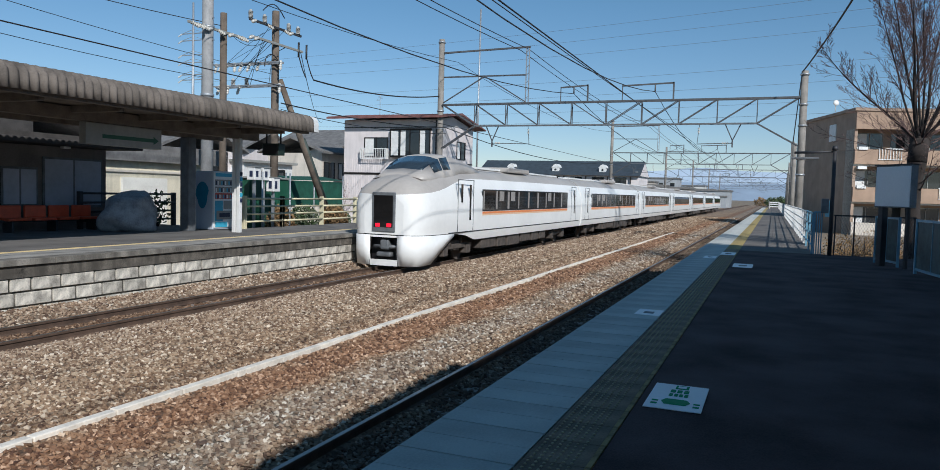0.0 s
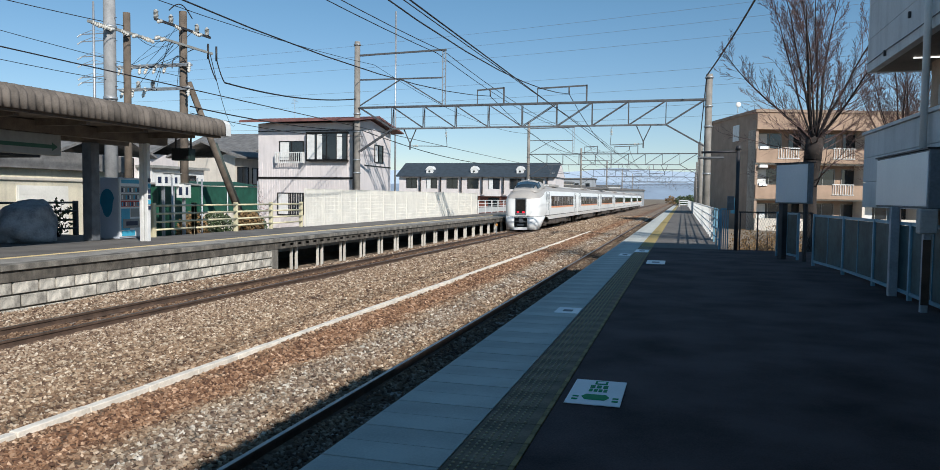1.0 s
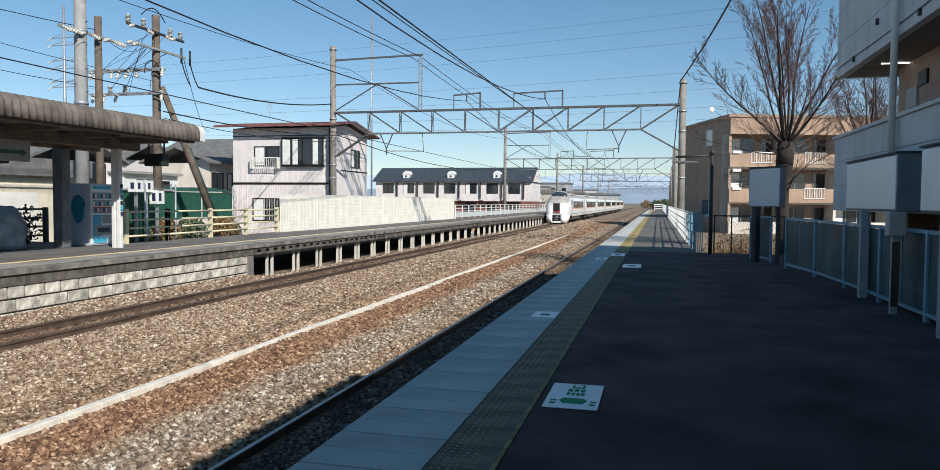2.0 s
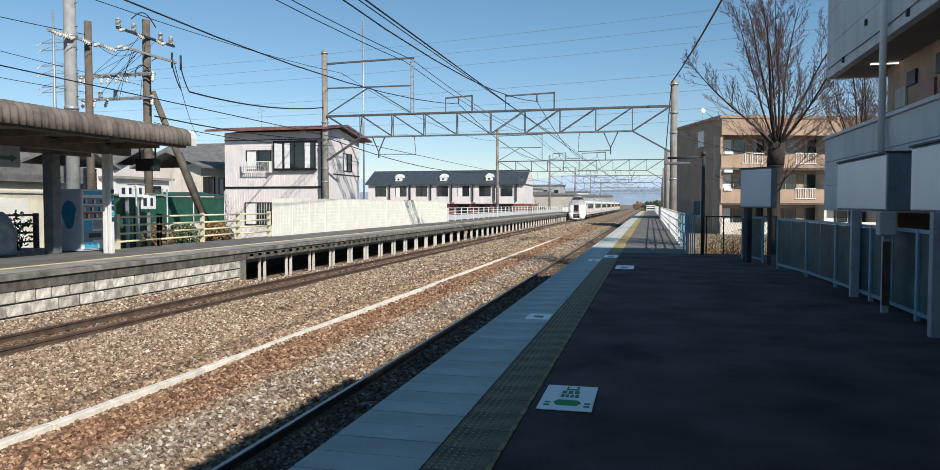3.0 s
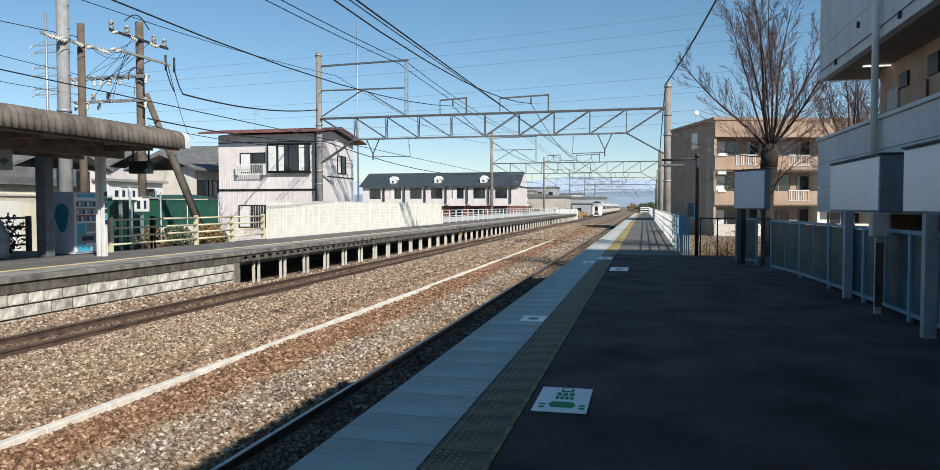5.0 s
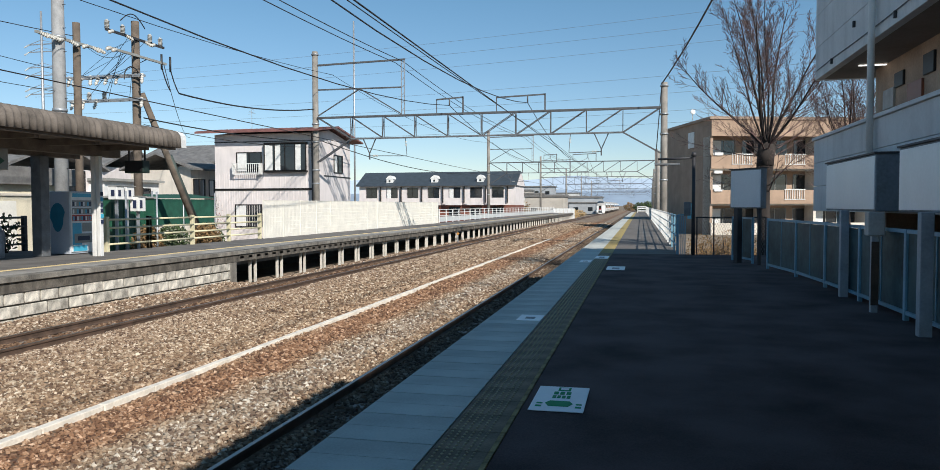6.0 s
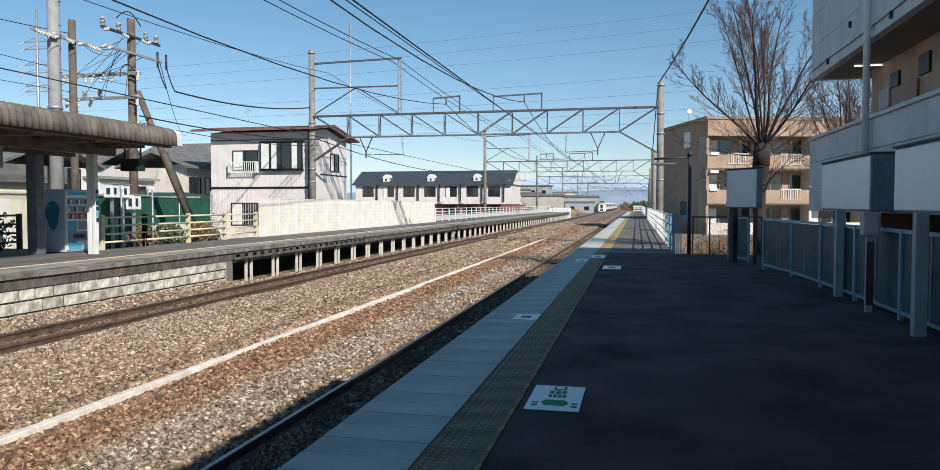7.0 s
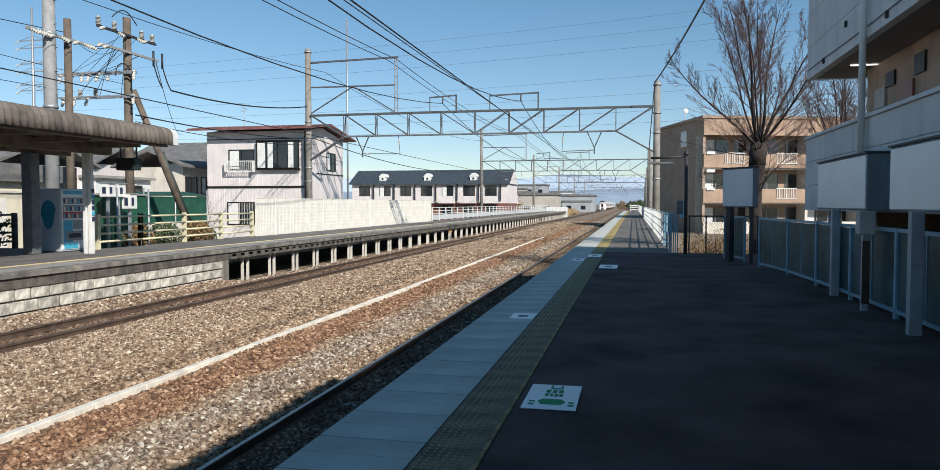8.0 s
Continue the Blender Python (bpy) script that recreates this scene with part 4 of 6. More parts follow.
def rail_fence_left(y0, y1, x, label, post_mat, rails, h, step, rail_mat=None, group=""):
    f = thing("rail_fence", label, "fence", (x, 0, 0), group=group)
    n = max(1, round((y1 - y0) / step))
    for k in range(n + 1):
        y = y0 + (y1 - y0) * k / n
        part("post", B((-0.07, 0.07, y - 0.07, y + 0.07, -0.02, h + 0.06), bevel=0.01), post_mat, f)
        if k < n:
            y2 = y0 + (y1 - y0) * (k + 1) / n
            for z in rails:
                bm = bmesh.new()
                tube(bm, (0.05, y, z), (0.05, y2, z), 0.035, seg=8)
                part("rail", bm, rail_mat or post_mat, f)
    return f


def lattice_screen():
    s = thing("lattice_screen", "cream perforated privacy screen along the platform", "screen", (-17.28, 0, 0))
    bm = bmesh.new()
    box(bm, -0.02, 0.02, 0.02, 1.92, 0.0, 1.79)
    for k in range(12):
        y = 0.09 + k * 0.153
        box(bm, 0.02, 0.026, y, y + 0.09, 0.03, 1.76)
    for j in range(8):
        for k in range(12):
            box(bm, 0.024, 0.04, 0.11 + k * 0.153, 0.17 + k * 0.153, 0.15 + j * 0.2, 0.19 + j * 0.2)
    box(bm, -0.03, 0.05, 0.0, 0.045, 0.0, 1.82)
    box(bm, -0.03, 0.03, 0.0, 1.92, 1.78, 1.81)
    first = part("panel", bm, SCREENW, s)
    first.matrix_basis = pose(0, 31.6, 0)
    for k in range(1, 16):
        share("panel", first.data, s, pose(0, 31.6 + k * 1.92, 0))


def white_rail_fence():
    f = thing("platform_fence", "white rail fence with low panels along the far platform", "fence", (-17.2, 0, 0))
    y = 62.4
    while y < 149:
        step = 2.4
        part("post", B((-0.04, 0.04, y - 0.04, y + 0.04, 0, 1.2)), WHITEPAINT, f)
        for z in (0.62, 0.88, 1.16):
            part("rail", B((-0.025, 0.025, y, y + step, z, z + 0.05)), WHITEPAINT, f)
        part("panel", B((-0.015, 0.015, y + 0.04, y + step - 0.04, 0.1, 0.55)), PALEGREY, f, "pale low panel")
        y += step


PALEGREY = mat("pale grey panel", (0.55, 0.57, 0.57), 0.6, vary=0.1, scale=2, fine=20)


def shrub(at, size, material, label, seed, leaf=0.06, count=700, stems=8):
    rng = random.Random(seed)
    t = thing("shrub", label, "shrub", at)
    bm = bmesh.new()
    for k in range(stems):
        a = rng.uniform(0, 6.28)
        tube(bm, (0, 0, -0.1), (math.cos(a) * size[0] * 0.6, math.sin(a) * size[1] * 0.6, size[2] * rng.uniform(0.5, 0.95)), 0.02, 0.006, seg=5)
    part("stem", bm, BARK, t, "thin stems", kind="stuff")
    bm = bmesh.new()
    for k in range(count):
        while True:
            p = Vector((rng.uniform(-1, 1), rng.uniform(-1, 1), rng.uniform(-1, 1)))
            if p.length < 1 and noise.noise(p * 2.3 + Vector((seed, 0, 0))) > -0.12:
                break
        c = Vector((p.x * size[0], p.y * size[1], size[2] * (0.5 + 0.5 * p.z)))
        u = Vector((rng.uniform(-1, 1), rng.uniform(-1, 1), rng.uniform(-1, 1))).normalized()
        w = u.orthogonal().normalized()
        L = leaf * rng.uniform(0.6, 1.4)
        quad(bm, c - u * L, c - w * L * 0.45, c + u * L, c + w * L * 0.45)
    part("foliage", bm, material, t, "small leaves", kind="stuff")


platform_canopy()
station_house()
bench()
rock()
hanging_sign()
vending_machine()
rail_fence_left(21.3, 23.5, -17.42, "short cream steel rail fence beside the vending machine", CREAM, (0.25, 0.52, 0.8, 1.08), 1.12, 2.2)
rail_fence_left(23.5, 31.5, -17.42, "cream painted steel rail fence along the platform", CREAM, (0.25, 0.52, 0.8, 1.08), 1.12, 2.7)
rail_fence_left(17.2, 21.2, -20.6, "dark rail fence behind the rock", DARKSTEEL, (0.25, 0.55, 0.85, 1.15), 1.15, 2.0)
lattice_screen()
white_rail_fence()
shrub((-20.35, 20.2, 0), (0.4, 0.5, 1.3), EVERGREEN, "sparse dark evergreen shrub in front of the wall", 2, 0.08, 160)
for k, (x, y, s) in enumerate(((-19.2, 25.8, 0.8), (-19.6, 28.0, 0.9), (-19.4, 30.2, 0.85), (-20.3, 31.8, 0.9))):
    shrub((x, y, -1.4), (s * 0.8, s, 2.2), EVERGREEN if k % 2 else DRYLEAF, "mixed green and brown shrub behind the fence", 20 + k, 0.07, 2200)
deck_legs()

# ---- the near side: building, boards, fences, tree ----
SIDING = mat("white building panel", (0.62, 0.63, 0.635), 0.7, vary=0.1, scale=0.8, fine=15, bump=0.05, stain=0.25)
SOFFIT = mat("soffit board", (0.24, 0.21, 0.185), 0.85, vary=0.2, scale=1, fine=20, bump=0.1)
INNER = mat("corridor wall", (0.48, 0.35, 0.26), 0.85, vary=0.25, scale=1, fine=20, bump=0.1, stain=0.3)
TUBELIGHT = glow("fluorescent tube", (1.0, 0.98, 0.92), 1.5)
GX, GEND = 4.02, 19.05


def gallery_building():
    b = thing("gallery_building", "white building with open galleries overlooking the platform", "building", (0, 0, 0))
    # panels of the two parapets, with recessed joints
    for zs in (((1.375, 1.95), (1.95, 2.5), (2.5, 3.03)), ((4.46, 5.2), (5.2, 5.95), (5.95, 6.66))):
        for z0, z1 in zs:
            part("parapet_panel", B((GX, GX + 0.16, -30, GEND, z0 + 0.004, z1 - 0.004), bevel=0.006), SIDING, b)
            part("parapet_end", B((GX + 0.16, 13, GEND - 0.16, GEND, z0 + 0.004, z1 - 0.004)), SIDING, b)
    for z in (3.03, 6.66):
        part("coping", B((GX - 0.05, GX + 0.22, -30, GEND + 0.04, z, z + 0.07), bevel=0.01), SIDING, b)
        part("coping_end", B((GX + 0.22, 13, GEND - 0.2, GEND + 0.04, z, z + 0.07)), SIDING, b)
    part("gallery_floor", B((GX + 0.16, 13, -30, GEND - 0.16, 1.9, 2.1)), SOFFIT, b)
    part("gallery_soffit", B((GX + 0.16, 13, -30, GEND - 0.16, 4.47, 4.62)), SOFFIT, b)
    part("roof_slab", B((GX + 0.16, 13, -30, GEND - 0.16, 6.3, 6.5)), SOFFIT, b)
    part("inner_wall", B((5.0, 5.2, -30, 17.85, 2.1, 4.47)), INNER, b)
    part("end_wall", B((5.2, 13, 17.65, 17.85, -1.4, 4.47)), INNER, b)
    part("ground_wall", B((7.4, 7.6, -30, GEND - 2.4, -1.4, 1.9)), INNER, b)
    for y0, y1, z0, z1, m, words in ((15.0, 15.75, 2.1, 3.82, MAROON, "red-brown door in the gallery wall"), (14.45, 14.95, 3.85, 4.22, BLACK, "dark vent window"), (16.0, 16.5, 3.86, 4.15, BLACK, "dark meter box"),
                                     (16.55, 17.2, 3.5, 3.9, SIGNPALE, "pale fuse box"), (12.2, 13.1, 2.1, 4.0, MAROON, "red-brown door in the gallery wall"), (9.0, 10.4, 2.8, 4.0, BLACK, "dark window")):
        part("wall_fitting", B((4.95, 5.0, y0, y1, z0, z1), bevel=0.008), m, b, words)
    bm = bmesh.new()
    wire(bm, [(GX - 0.02, 18.9 - k * 1.6, 4.66 + 0.012 * math.sin(k * 1.9)) for k in range(16)], 0.011, 5)
    part("wall_cable", bm, GRAYSTEEL, b, "thin cable along the parapet")
    for y in (17.08, 9.0):
        part("tube_light", B((4.45, 4.98, y, y + 0.03, 4.43, 4.455)), TUBELIGHT, b, "lit fluorescent tube")
    for y in (12.0, 14.2):
        part("tube_light", B((5.2, 5.28, y, y + 0.5, 1.78, 1.82)), TUBELIGHT, b, "lit fluorescent tube")
    for y in (GEND - 0.6, 12.0, 3.0, -6.0):
        bm = bmesh.new()
        tube(bm, (GX + 0.5, y, -1.4), (GX + 0.5, y, 2.0), 0.12, seg=10)
        part("column", bm, SIDING, b)
    bm = bmesh.new()
    tube(bm, (GX - 0.09, 14.35, 1.6), (GX - 0.09, 14.35, 8.2), 0.06, seg=10)
    part("downpipe", bm, WHITEPAINT, b, "white vertical pipe on the facade")
    for y, z in ((17.4, 4.56), (15.7, 4.95), (13.3, 4.54)):
        part("bracket", B((GX - 0.05, GX, y, y + 0.06, z, z + 0.12), bevel=0.008), DARKSTEEL, b, "small dark bracket")
    # body behind, closing the place behind the camera
    part("rear_wall", B((12.8, 13.0, -30, GEND, -1.4, 6.6)), SIDING, b)


def unseen_canopy():
    """Unseen ribbed canopy added over the near platform end; its edge shades the track."""
    a = thing("unseen_canopy", "unseen ribbed grey canopy on steel posts, added to shade the platform", "canopy", (0, 0, 0))
    bm = bmesh.new()
    n = 260
    rows = []
    for j in range(n + 1):
        y = -16 + 21.6 * j / n
        w = 0.035 * math.sin(math.tau * y / 0.33)
        rows.append([bm.verts.new((x, y, z + w)) for x, z in ((GX - 0.06, 3.6), (2.4, 3.47), (0.15 + 0.03 * noise.noise((y, 0, 0)), 3.27))])
    for P, Q in zip(rows, rows[1:]):
        for i in range(2):
            bm.faces.new((P[i], P[i + 1], Q[i + 1], Q[i])).smooth = True
    part("sheet", bm, RIBROOF, a, "ribbed roofing sheet").modifiers.new("thick", "SOLIDIFY").thickness = 0.015
    for y in np.arange(-15, 5.3, 4.0):
        bm = bmesh.new()
        bar(bm, (GX - 0.06, y, 3.5), (0.25, y, 3.19), 0.08)
        part("rafter", bm, DARKWOOD, a)
    for y in (-15.0, -11.0, -7.0, -3.0):
        part("post", B((2.94, 3.06, y - 0.06, y + 0.06, -0.02, 3.4), bevel=0.01), WHITEPAINT, a)


SIGNPALE = mat("pale box", (0.45, 0.44, 0.42), 0.6, vary=0.2, scale=3, fine=30, stain=0.3)
MAROON = mat("maroon door", (0.30, 0.11, 0.07), 0.5, vary=0.15)


def signboard(y0, y1, x0, x1, z0, z1, legs, label, turn=0.0, leg_mat=None):
    s = thing("signboard", label, "signboard", (x0, (y0 + y1) / 2, 0), group="boxed signboards along the platform", turn=turn)
    L, D = (y1 - y0) / 2, x1 - x0
    part("box_frame", B((0.012, D, -L, L, z0, z1), bevel=0.015), BOARDGREY, s, "grey weathered metal box")
    part("face", B((0.0, 0.02, -L + 0.03, L - 0.03, z0 + 0.03, z1 - 0.03), bevel=0.006), EYEWHITE, s, "blank white face")
    part("top_flashing", B((-0.02, D + 0.02, -L - 0.02, L + 0.02, z1, z1 + 0.025)), DARKSTEEL, s)
    for ly, lx, w in legs:
        part("leg", B((lx - x0 - w / 2, lx - x0 + w / 2, ly - (y0 + y1) / 2 - w * 0.45, ly - (y0 + y1) / 2 + w * 0.45, -0.05, z0 + 0.01), bevel=0.01), leg_mat or LEGPAINT, s, "painted steel leg")
    return s


BOARDGREY = mat("weathered board box", (0.20, 0.23, 0.26), 0.6, 0.2, vary=0.3, scale=2, fine=20, bump=0.1, stain=0.5)
LEGPAINT = mat("pale leg paint", (0.35, 0.39, 0.43), 0.55, vary=0.2, scale=3, fine=30, bump=0.05, stain=0.4)


def panel_fence():
    f = thing("panel_fence", "pale blue framed fence with smoky translucent panels", "fence", (0, 0, 0))
    runs = [[(2.96 + 0.47 * (1 - math.exp(-k * 0.75)), 18.7 - 2.0 * k) for k in range(10)], [(2.5, 21.6), (2.84, 20.3)]]
    for run in runs:
        for k, (x, y) in enumerate(run):
            part("post", B((x - 0.03, x + 0.03, y - 0.04, y + 0.04, -0.05, 1.2), bevel=0.006), BLUEFENCE, f)
            if k == len(run) - 1:
                break
            x2, y2 = run[k + 1]
            for z, h in ((1.17, 0.05), (0.1, 0.05)):
                bm = bmesh.new()
                bar(bm, (x, y, z), (x2, y2, z), 0.04, h)
                part("rail", bm, BLUEFENCE, f)
            mx, my = (x + x2) / 2, (y + y2) / 2
            bm = bmesh.new()
            bar(bm, (mx, my, 0.1), (mx, my, 1.17), 0.022)
            part("stile", bm, BLUEFENCE, f)
            for (xa, ya), (xb, yb) in (((x, y - 0.05), (mx, my + 0.015)), ((mx, my - 0.015), (x2, y2 + 0.05))):
                bm = bmesh.new()
                bar(bm, (xa + 0.006, ya, 0.635), (xb + 0.006, yb, 0.635), 0.012, 1.01)
                part("panel", bm, FROST, f, "smoky translucent panel")


def rail_fence():
    """The white rail fence along the narrow far part of the platform."""
    f = thing("platform_fence", "white and pale blue tubular rail fence along the platform", "fence", (0, 0, 0))
    y, k = 23.7, 0
    while y < 160:
        step = 2.0 if y < 90 else 6.0
        part("post", B((1.08, 1.14, y - 0.03, y + 0.03, -0.05, 1.22)), BLUEFENCE if k < 3 else WHITEPAINT, f)
        for z in (0.25, 0.55, 0.86, 1.18):
            bm = bmesh.new()
            tube(bm, (1.11, y, z), (1.11, y + step, z), 0.026, seg=6)
            part("rail", bm, BLUEFENCE if k < 2 else WHITEPAINT, f)
        y += step
        k += 1
    e = thing("end_gate", "pale blue barred gate at the end of the fence", "gate", (1.14, 23.6, 0))
    for k in range(4):
        part("bar", B((0.0 + k * 0.06, 0.03 + k * 0.06, -0.02, 0.02, 0.0, 1.2)), BLUEFENCE, e)
    part("top_rail", B((-0.02, 0.25, -0.025, 0.025, 1.2, 1.25)), BLUEFENCE, e)


def lamp_post():
    s = thing("platform_lamp_post", "dark steel lamp post with a side arm and switch box", "lamp post", (1.56, 23.4, 0))
    bm = bmesh.new()
    tube(bm, (0, 0, -0.05), (0, 0, 3.05), 0.06, 0.05, seg=10)
    part("post", bm, DARKSTEEL, s)
    bm = bmesh.new()
    tube(bm, (0, 0, 2.95), (-1.05, 0.1, 2.93), 0.035, seg=8)
    part("arm", bm, DARKSTEEL, s)
    part("lamp", B((-1.15, -0.4, 0.02, 0.16, 2.74, 2.8), bevel=0.015), GRAYSTEEL, s, "thin grey lamp fitting")
    part("switch_box", B((-0.28, -0.08, -0.09, 0.05, 1.2, 1.62), bevel=0.02), GRAYSTEEL, s, "grey switch box")
    bm = bmesh.new()
    tube(bm, (0, 0, 3.0), (0, 0, 3.12), 0.09, 0.06, seg=10)
    part("cap", bm, DARKSTEEL, s)


def end_barrier():
    """Wire-mesh fence closing the wide part of the platform."""
    f = thing("mesh_fence", "thin dark mesh fence across the platform end", "fence", (0, 23.85, 0))
    for x in (1.7, 2.2, 3.0, 3.7):
        part("post", B((x - 0.02, x + 0.02, -0.02, 0.02, -0.3, 1.15)), DARKSTEEL, f)
    part("top_rail", B((1.66, 3.74, -0.015, 0.015, 1.12, 1.16)), DARKSTEEL, f)
    bm = bmesh.new()
    for k in range(28):
        x = 1.7 + k * 0.075
        bar(bm, (x, 0, 0.0), (min(x + 0.55, 3.7), 0, 1.12 if x + 0.55 < 3.7 else 1.12 * (3.7 - x) / 0.55), 0.006)
        bar(bm, (x, 0, 1.12), (min(x + 0.55, 3.7), 0, 0.0 if x + 0.55 < 3.7 else 1.12 - 1.12 * (3.7 - x) / 0.55), 0.006)
    part("mesh", bm, GRAYSTEEL, f, "wire mesh", kind="stuff")


def floor_sign(x0, x1, y0, y1, label, green):
    s = thing("floor_sign", label, "floor sign", ((x0 + x1) / 2, (y0 + y1) / 2, 0.001))
    w, h = (x1 - x0) / 2, (y1 - y0) / 2
    part("plate", B((-w, w, -h, h, 0.0, 0.006), bevel=0.002), EYEWHITE, s, "white plate")
    if green:
        bars = [(-0.02, 0.075, 0.62, 0.85), (-0.045, 0.085, 0.15, 0.45), (-0.055, 0.085, -0.2, 0.05)]
        part("border_mark", B((-0.04, 0.06, h * 0.62, h * 0.9, 0.006, 0.009)), GREENINK, s, "green symbol")
        part("symbol_centre", B((-0.022, 0.042, h * 0.68, h * 0.84, 0.0095, 0.011)), EYEWHITE, s)
        for z0, z1, n in ((0.3, 0.52, 3), (0.0, 0.2, 4)):
            for k in range(n):
                a = -0.065 + k * 0.15 / n
                part("letter_bar", B((a, a + 0.11 / n, h * z0, h * z1, 0.006, 0.009)), GREENINK, s)
        bm = bmesh.new()
        prism(bm, [(-0.1, -0.16), (-0.07, -0.09), (0.08, -0.09), (0.11, -0.16), (0.08, -0.24), (-0.07, -0.24)], "z", 0.006, 0.009)
        part("symbol", bm, GREENINK, s, "green symbol")
        for a in (-0.165, 0.135):
            part("letter_bar", B((a, a + 0.045, -h * 0.5, -h * 0.42, 0.006, 0.009)), GREENINK, s)
            part("letter_bar", B((a, a + 0.045, -h * 0.72, -h * 0.62, 0.006, 0.009)), GREENINK, s)
    else:
        part("letter_bar", B((-w * 0.4, w * 0.4, -h * 0.4, h * 0.2, 0.006, 0.009)), GRAYSTEEL, s, "grey mark")


GREENINK = mat("green ink", (0.01, 0.30, 0.11), 0.6, vary=0.1, spec=0.1)


def bare_tree(at, name_label, height, spread, seed, trunk_h, r0):
    """A bare pollarded tree: a knotted head with a fan of straight upswept limbs, feathered with side shoots and twigs."""
    rng = random.Random(seed)
    t = thing("tree", name_label, "tree", at)
    bm = bmesh.new()
    n = 7
    pts = [Vector((0.06 * math.sin(k), 0.05 * math.cos(1.7 * k), trunk_h * k / n)) for k in range(n + 1)]
    radii = [r0 * (1.3 - 0.3 * min(1, k / 3)) * (1.0 if k < n - 1 else 1.3) for k in range(n + 1)]
    for k in range(n):
        tube(bm, pts[k], pts[k + 1], radii[k], radii[k + 1], seg=10, caps=k == n - 1)
    for k in range(14):
        a = rng.uniform(0, 6.28)
        c = pts[-1] + Vector((math.cos(a) * r0 * 0.75, math.sin(a) * r0 * 0.75, rng.uniform(-0.45, 0.2)))
        bmesh.ops.create_icosphere(bm, subdivisions=1, radius=r0 * rng.uniform(0.4, 0.75), matrix=Matrix.Translation(c))
    part("trunk", bm, BARK, t, "dark knotted trunk")
    limbs, twigs = bmesh.new(), bmesh.new()

    def shoot(p, d, length, r, depth):
        """One limb in short steps that bends upwards, with shoots on alternate sides."""
        steps = (11, 6, 4, 2)[depth]
        gap = length / steps
        side = rng.choice((-1, 1))
        for k in range(steps):
            lift = (0.035, 0.075, 0.07, 0.04)[depth]
            d = (d + Vector((rng.gauss(0, 1), rng.gauss(0, 1), rng.gauss(0, 0.6))) * (0.05, 0.085, 0.11, 0.1)[depth] + Vector((0, 0, lift))).normalized()
            q = p + d * gap * rng.uniform(0.85, 1.15)
            ra, rb = r * (1 - 0.82 * k / steps), r * (1 - 0.82 * (k + 1) / steps)
            tube(limbs if depth < 1 else twigs, p, q, max(0.004, ra), max(0.0035, rb), seg=6 if depth < 1 else 4 if depth == 1 else 3, caps=False)
            p = q
            if depth < 3 and k >= (2, 1, 0)[depth]:
                for _ in range((2, 2, 1)[depth] + (rng.random() < 0.35)):
                    side = -side
                    across = d.cross(Vector((rng.gauss(0, 1), rng.gauss(0, 1), rng.gauss(0, 1)))).normalized()
                    f = 1 - 0.62 * k / steps
                    shoot(p, (d + across * rng.uniform(*((0.5, 0.95), (0.45, 0.8), (0.4, 0.7))[depth])).normalized(), length * f * rng.uniform(*((0.26, 0.46), (0.2, 0.42), (0.3, 0.5))[depth]), max(0.0045, rb * 0.5), depth + 1)

    head = pts[-1]
    count = 12
    for k in range(count):
        a = k * 2.399 + rng.uniform(-0.25, 0.25)
        lean = spread * (0.06 + 0.94 * (k + 0.5) / count)
        d = Vector((math.cos(a) * math.sin(lean), math.sin(a) * math.sin(lean), math.cos(lean)))
        shoot(head + Vector((d.x, d.y, 0)) * r0 * 0.8, d, (height - trunk_h) * rng.uniform(0.8, 1.0) * (1.0 - 0.36 * lean), rng.uniform(0.036, 0.058), 0)
    for k in range(26):
        a = rng.uniform(0, 6.28)
        low = head - Vector((0, 0, rng.uniform(-0.2, 0.5) if k < 20 else rng.uniform(0.8, 1.6)))
        shoot(low + Vector((math.cos(a), math.sin(a), 0)) * r0 * 0.8, Vector((math.cos(a), math.sin(a), rng.uniform(-0.25, 0.7))).normalized(), (height - trunk_h) * rng.uniform(0.28, 0.46), rng.uniform(0.016, 0.028), 1)
    part("branchwork", limbs, BARK, t, "bare upswept limbs", kind="stuff")
    part("twig_cloud", twigs, TWIG, t, "fine bare twigs", kind="stuff")


gallery_building()
unseen_canopy()
signboard(11.75, 14.65, 3.3, 3.72, 1.42, 2.26, ((13.27, 3.28, 0.13),), "blank white boxed signboard on pale steel legs")
signboard(6.5, 10.75, 3.3, 3.72, 1.42, 2.26, ((9.45, 3.2, 0.14),), "long blank white boxed signboard on a thick pale leg")
signboard(19.6, 20.7, 2.62, 2.8, 1.43, 2.44, ((19.75, 2.72, 0.08), (20.5, 2.72, 0.16)), "smaller blank white signboard turned on dark posts", 36, DARKSTEEL)
old = thing("old_post", "peeling white post with a rusty lower end", "post", (3.22, 11.43, 0))
part("shaft", B((-0.045, 0.045, -0.045, 0.045, -0.05, 1.4), bevel=0.01), LEGPAINT, old)
part("rusty_strip", B((-0.05, 0.05, -0.052, -0.046, 0.1, 1.0)), RUST, old, "rust-brown strip")
part("head_box", B((-0.11, 0.11, -0.1, 0.1, 1.08, 1.42), bevel=0.02), SIGNPALE, old, "pale box head")
lamp_post()
panel_fence()
rail_fence()
end_barrier()
floor_sign(-0.81, -0.40, 5.38, 6.12, "white floor sign with green boarding marks", True)
floor_sign(-0.79, -0.36, 17.6, 18.6, "white floor sign further along the asphalt", False)
floor_sign(-1.28, -0.9, 21.3, 22.4, "white floor sign on the tactile strip", False)
floor_sign(-1.6, -1.28, 9.6, 10.1, "white floor sign on the edge slab", False)
